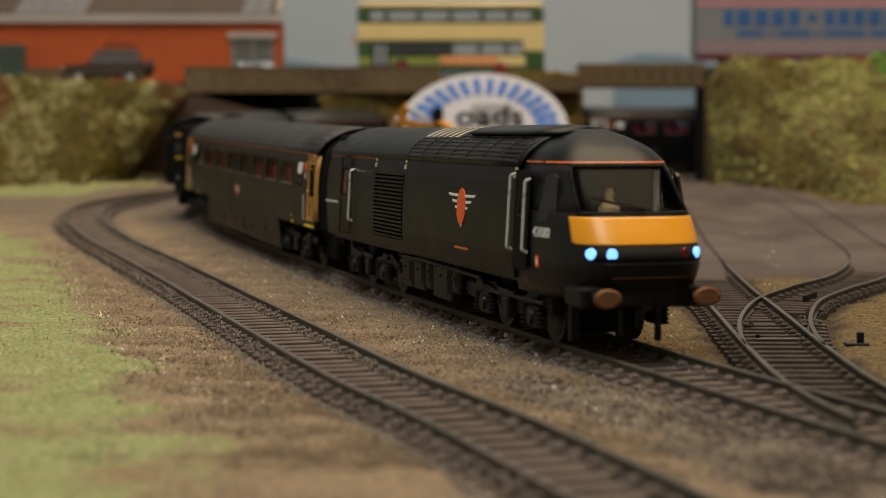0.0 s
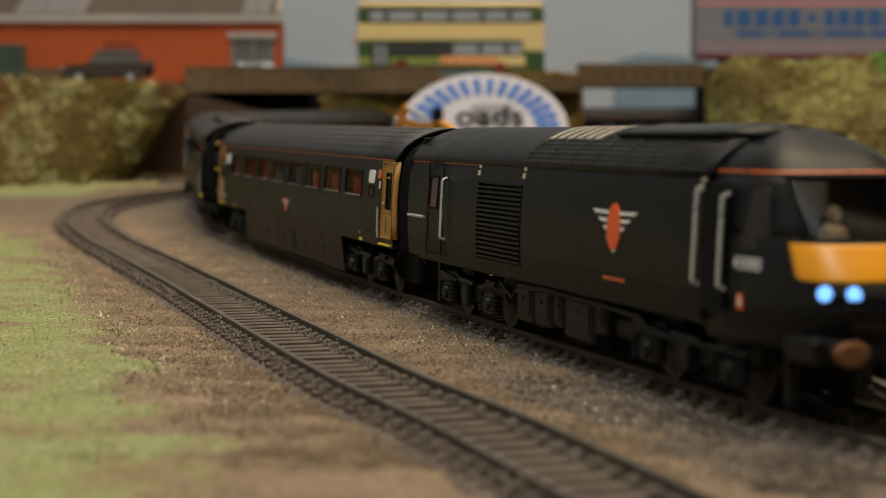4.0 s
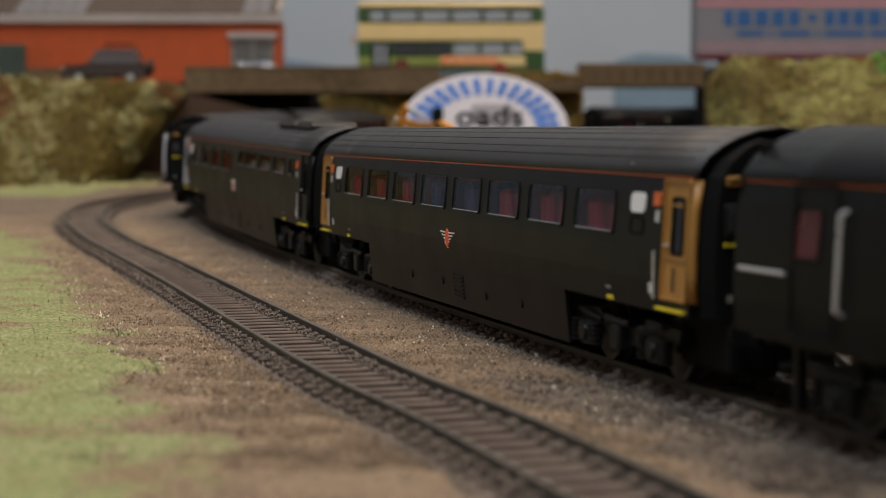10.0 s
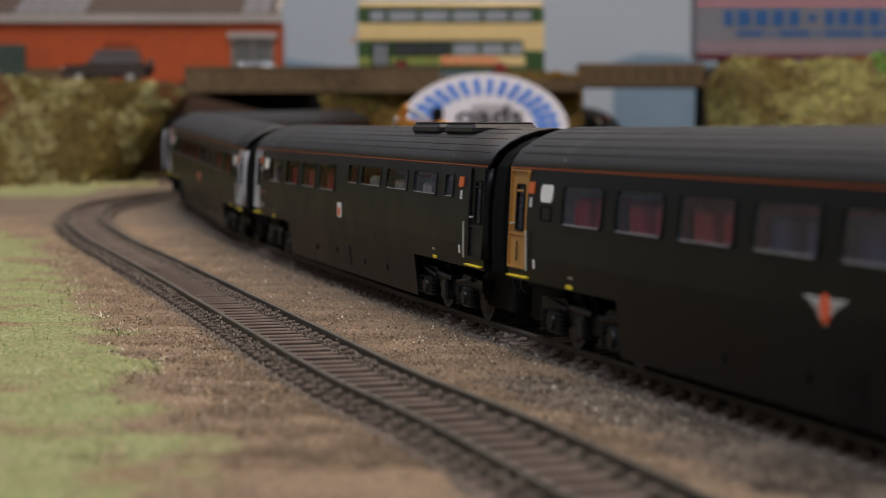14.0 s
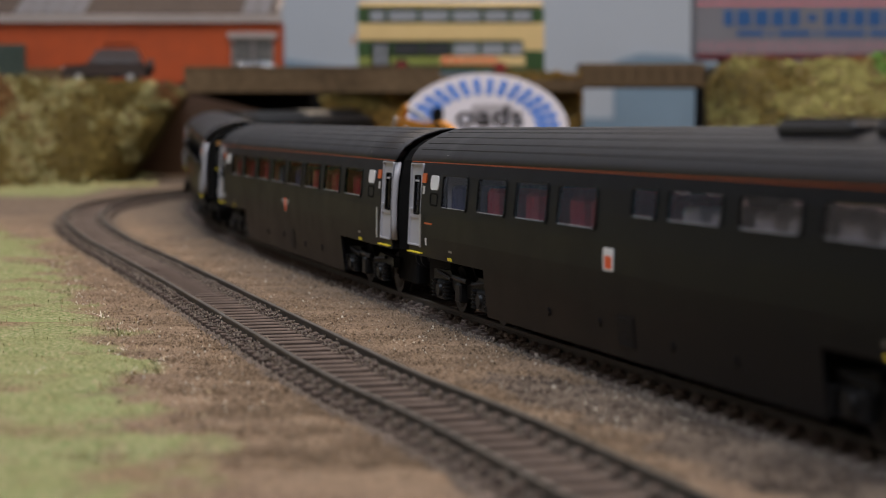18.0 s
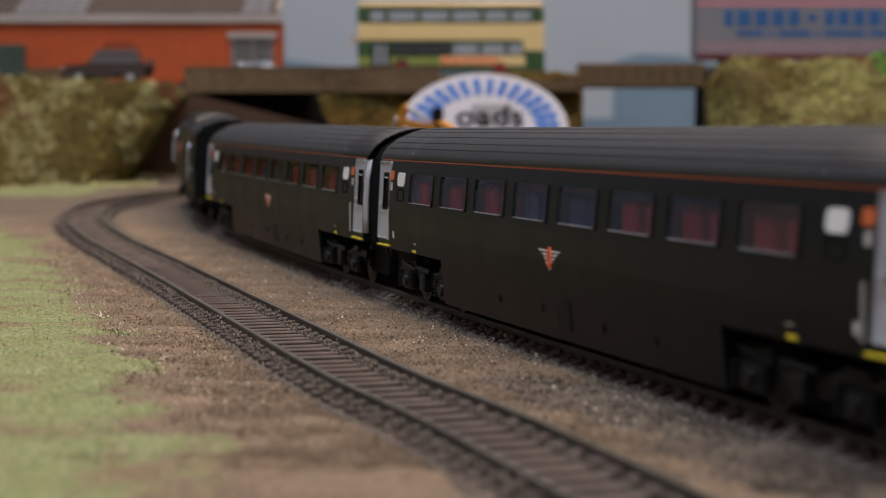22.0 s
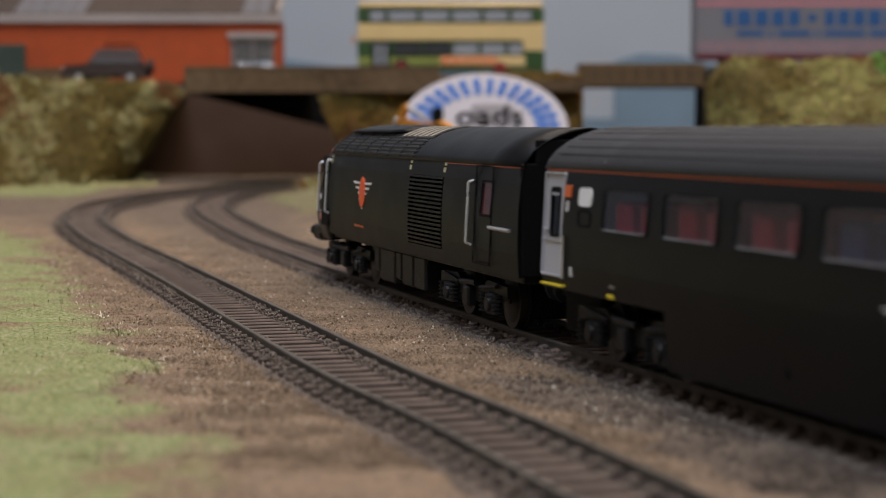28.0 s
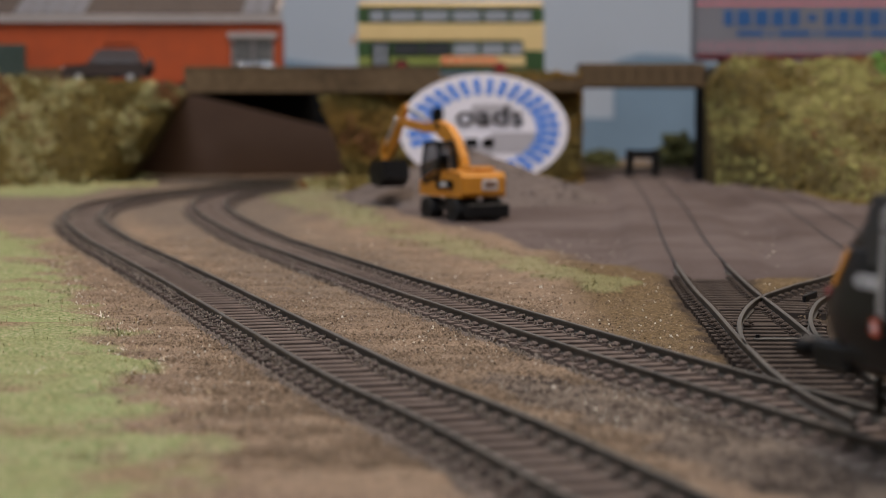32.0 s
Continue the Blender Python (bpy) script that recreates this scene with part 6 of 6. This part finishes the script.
    for k in range(6):
        part("fan_slat", Shape().loft([[(u, y, z + 0.3) for y, z in bow] for u in (-18.0 + k * 5.4, -15.2 + k * 5.4)], False), GRILLE, fan, thick=0.0003)
    # nose
    levels = [12, 14, 15.5, 17, 18.5, 20, 21.5, 23, 24.5, 26, 28, 30, 32, 34, 36, 38, 40, 41, 42, 43, 44, 45, 46, 47, 47.8, 48.4]
    zz = [z for z in levels if z <= 30.2] + [30.5]
    skin = Shape().loft([nose_ring(z, -0.36, -1, 1, 61) for z in zz], False)
    skin.loft([nose_ring(z, -0.36, -1, 1, 61) for z in [40.7] + [z for z in levels if z >= 41]], False)
    mid = [30.5, 33, 35, 37, 39, 40.7]
    for t0, t1 in ((-1, -0.80), (0.80, 1)):
        skin.loft([nose_ring(z, -0.36, t0, t1, 20) for z in mid], False)
    part("nose", skin, NOSE, c, "smooth streamlined black nose", True, thick=0.0007)
    part("windscreen", Shape().loft([nose_ring(z, -0.3, -0.8, 0.8, 25) for z in mid], False), SCREEN, c, "raked cab windscreen", True)
    rim = Shape()
    for z0, z1, t0, t1 in ((30.2, 30.9, -0.81, 0.81), (40.3, 40.9, -0.81, 0.81)):
        rim.loft([nose_ring(z, 0.04, t0, t1, 21) for z in (z0, z1)], False)
    for t0, t1 in ((-0.82, -0.78), (0.78, 0.82)):
        rim.loft([nose_ring(z, 0.04, t0, t1, 4) for z in mid], False)
    part("windscreen_rim", rim, INK, c, "", True, thick=0.0003)
    part("warning_panel", Shape().loft([nose_ring(z, 0.16, -0.885 + 0.03 * (z < 24.4), 0.885 - 0.03 * (z < 24.4), 41) for z in (24.0, 24.4, 25, 26, 27.2, 28.5, 29.4, 29.8)], False), YELLOW, c, "broad yellow warning panel", True, thick=0.0002)
    part("nose_line", Shape().loft([nose_ring(z, 0.14, -1, 1, 61) for z in (41.2, 41.5)], False), ORANGE, c, "thin orange line round the nose", thick=0.0001)
    part("nose_lip", Shape().loft([nose_ring(z, 0.2, -0.55, 0.55, 25) for z in (17.05, 17.2)], False), RUST, c, "", thick=0.0001)
    part("lamp_panel", Shape().loft([nose_ring(z, 0.1, -0.8, 0.8, 31) for z in (20.6, 22, 23.8)], False), INK, c, "dark lamp cluster panel", True, thick=0.0002)
    for y, on in ((-12.5, 1), (-8.8, 1), (7.8, 0), (11.4, 1)):
        q = nose_ring(22.2, 0.35)
        x = np.interp(y, [p[1] for p in q], [p[0] for p in q])
        x2 = np.interp(y + 0.5, [p[1] for p in q], [p[0] for p in q])
        m = pose(x * 0.001, y * 0.001, 0.0222, 0, 8, math.degrees(math.atan2(-(x2 - x), 0.5)))
        s = Shape().tube((-0.4, 0, 0), (0.4, 0, 0), 1.2, 18)
        s.v = [(a, b * (0.98 if on else 0.7), d) for a, b, d in s.v]
        part("headlamp", s, (LAMPBLUE if lit and on else LAMPOFF), c, "bright blue-white headlamp" if lit and on else "unlit lamp", True, at=m)
    part("wiper", Shape().pipe([(104.6, -10.2, 34.0), (106.4, -5.0, 32.6), (108.2, 1, 31.4)], 0.35), INK, c)
    # cab inside
    part("cab_desk", Shape().box(90, 102, -12, 12, 22, 29.5, 1.0), SOOT, c)
    part("cab_bulkhead", Shape().box(86, 87, -14.5, 14.5, 20, 41.5), CABBROWN, c, "dull brown cab rear wall")
    part("cab_post", Shape().box(95, 96.5, 8.5, 9.6, 29, 39.6, 0.3), GRILLE, c)
    fig = Shape().tube((94, -1.6, 28), (94, -1.6, 31.4), 2.7, 12, 2.4).tube((94, -1.6, 31.4), (94, -1.6, 33.0), 2.4, 12, 1.0).tube((94, -1.6, 33.0), (94, -1.6, 34.4), 0.9, 12, 1.15).tube((94, -1.6, 34.4), (94, -1.6, 35.6), 1.15, 12, 0.6)
    part("figurine", fig, FIGURE, c, "small plain painted figurine in the cab", True)
    # front beam, buffers, coupling
    part("buffer_beam", Shape().box(101, 111.5, -15.0, 15.0, 10.4, 15.2, 0.8), SOOT, c, "black front beam")
    for y in (-11.4, 11.4):
        b = part("buffer", Shape().tube((108, y, 13.2), (116, y, 13.2), 1.7, 14), SOOT, c)
        h = Shape().tube((115.4, y, 13.2), (117.4, y, 13.2), 1.6, 18, 2.2).tube((117.3, y, 13.2), (117.9, y, 13.2), 2.2, 18, 1.7)
        h.v = [(a, (d - y) * 1.5 + y, e) for a, d, e in h.v]
        part("buffer_head", h, RUST if lit else SOOT, b, "rusty brown oval buffer head" if lit else "black oval buffer head", True)
    part("front_hook", Shape().box(108, 112, -1.2, 1.2, 9.6, 12.4, 0.3).box(108, 109.4, 3.4, 4.4, 3.0, 10.6).box(108, 109.4, -5.2, -4.4, 4.4, 10.6), SOOT, c)
    part("end_wall", Shape().box(rear, rear + 1.2, -17.0, 17.0, 14.8, 41, 0.4).box(rear, rear + 1.2, -13.5, 13.5, 40.5, 46.5, 0.4), INK, c, "black rear end")
    part("gangway", Shape().box(rear - 5.0, rear + 0.5, -7, 7, 15, 43, 0.8), INK, c)
    for y in (-9.5, 9.5):
        part("buffer", Shape().tube((rear, y, 12.6), (rear - 3, y, 12.6), 1.2, 10).tube((rear - 2.9, y, 12.6), (rear - 3.5, y, 12.6), 2.8, 14), SOOT, c)
    coupling(c, rear + 1)
    # underframe
    part("floor", Shape().box(rear + 1, 100, -15.4, 16.2, 13.2, 15.6, 0.4), SOOT, c)
    for u0, u1, z0 in ((-27, -16, 4.2), (-15, -4, 4.2), (-3, 3, 5.2), (4, 20, 3.6), (21, 27, 6.0)):
        b = part("equipment_case", Shape().box(u0, u1, -15.6, 15.6, z0, 13.6, 0.7), SOOT, c)
        part("case_lid", Shape().box(u0 + 1.5, u1 - 1.5, -15.95, -15.4, z0 + 2, 12.2, 0.3), SOOT, b)
        part("case_latch", Shape().box((u0 + u1) / 2 - 0.7, (u0 + u1) / 2 + 0.7, -16.4, -15.8, 9.6, 10.4, 0.2), SOOT, b)
    part("air_tank", Shape().tube((28, -11, 8.5), (41, -11, 8.5), 3.0, 14), SOOT, c)
    part("pipe_run", Shape().pipe([(-40, -15, 12), (-30, -15.4, 9), (-28, -15.4, 11)], 0.5).pipe([(-28, -15.4, 11), (-10, -15.9, 13), (44, -15.5, 12), (50, -15.5, 9.4), (90, -15.5, 9.8)], 0.5), SOOT, c)
    for k in (-1, 1):
        bogie(c, k * 64.6, 6.7)
        part("guard_iron", Shape().box(k * 98 - 1, k * 98 + 1, -12.5, -10.5, 2.0, 13.5, 0.3), SOOT, c)
    return c


mat_red_blind = mat("dim_red_brown_window", (0.075, 0.012, 0.016), 0.18, vary=0.2, scale=120)
SIDEGLASS = mat("dark_cab_glass", (0.008, 0.008, 0.009), 0.3, vary=0.1)
CABBROWN = mat("dull_brown_cab_wall", (0.036, 0.028, 0.024), 0.7, vary=0.2, scale=120)
FIGURE = mat("plain_painted_figurine", (0.50, 0.34, 0.18), 0.6, vary=0.25, scale=150)

power_car("satin black diesel power car with yellow nose and lit lamps", True)
e8 = [(a, w, 28.2, 36.5) for a, w in EIGHT]
coach("black railway coach with tan doors and eight windows", TAN, TAN, e8, (120.1, -120.1), "winged")
coach("black buffet coach with a roof pod and high narrow windows", BLACK, SILVER, BUFFET, (-120.1,), "crest")
coach("black railway coach with silver-grey doors and eight windows", SILVER, SILVER, e8, (120.1, -120.1), "winged")
coach("black railway coach with silver-grey doors and red seats", SILVER, SILVER, e8, (120.1, -120.1), "winged")
power_car("satin black diesel power car at the tail of the train", False)

# ---- what moves: the train along the main track ----
RUN = [-0.0561, -0.0369, -0.0122, 0.0151, 0.0419, 0.0675, 0.0952, 0.1253, 0.1609, 0.1996, 0.2409, 0.2859, 0.3341, 0.3831, 0.4319, 0.4831, 0.536, 0.5935, 0.6543, 0.7175, 0.7839, 0.8542, 0.9272, 1.0023, 1.0757, 1.1475, 1.2201, 1.2933, 1.3715, 1.4548, 1.5407, 1.6302, 1.7223]
MIDDLE = [0.0, -0.2708, -0.5777, -0.8835, -1.1881, -1.4580]


def run(t):
    """How far the first power car's middle has come along the track at t seconds."""
    i = min(int(t), 31)
    p = RUN
    a, b, c, d = p[max(i - 1, 0)], p[i], p[i + 1], p[min(i + 2, 32)]
    if i == 0:
        a = 2 * b - c
    if i == 31:
        d = 2 * c - b
    f = t - i
    return 0.5 * (2 * b + (c - a) * f + (2 * a - 5 * b + 4 * c - d) * f * f + (3 * b - a - 3 * c + d) * f ** 3)


def stand(s, pivot):
    """The pose of a vehicle whose two bogies ride on the track."""
    a, b = way(s + pivot), way(s - pivot)
    d = a - b
    return Matrix.LocRotScale((a + b) / 2, Euler((0, -math.atan2(d.z, d.xy.length), math.atan2(d.y, d.x))), None)


def motions():
    times = [i * 0.5 for i in range(65)]
    for i, car in enumerate(TRAIN):
        pivot = 0.0646 if i in (0, 5) else 0.105
        flip = pose(0, 0, 0, 0, 0, 180) if i == 5 else pose(0, 0, 0)
        walk(car, [(t, stand(run(t) + MIDDLE[i], pivot) @ flip) for t in times])
    for truck, car, u in SWINGING:
        i = TRAIN.index(car)
        pivot = 0.0646 if i in (0, 5) else 0.105
        rows = []
        for t in times[::2]:
            s = run(t) + MIDDLE[i]
            k = (-1 if i == 5 else 1) * u * 0.001
            d = way(s + k + 0.017) - way(s + k - 0.017)
            body = stand(s, pivot).to_euler().z
            a = (math.atan2(d.y, d.x) - body + math.pi) % (2 * math.pi) - math.pi
            rows.append((t, pose(u * 0.001, 0, 0, 0, 0, math.degrees(a))))
        walk(truck, rows)
    turns = [i * 0.1 for i in range(321)]
    for wheel, w, r in TURNING:
        back = wheel.parent.parent is TRAIN[5]
        walk(wheel, [(t, pose(w * 0.001, 0, r * 0.001, 0, math.degrees(run(t) / (r * 0.001)) * (-1 if back else 1), 0)) for t in turns])


motions()
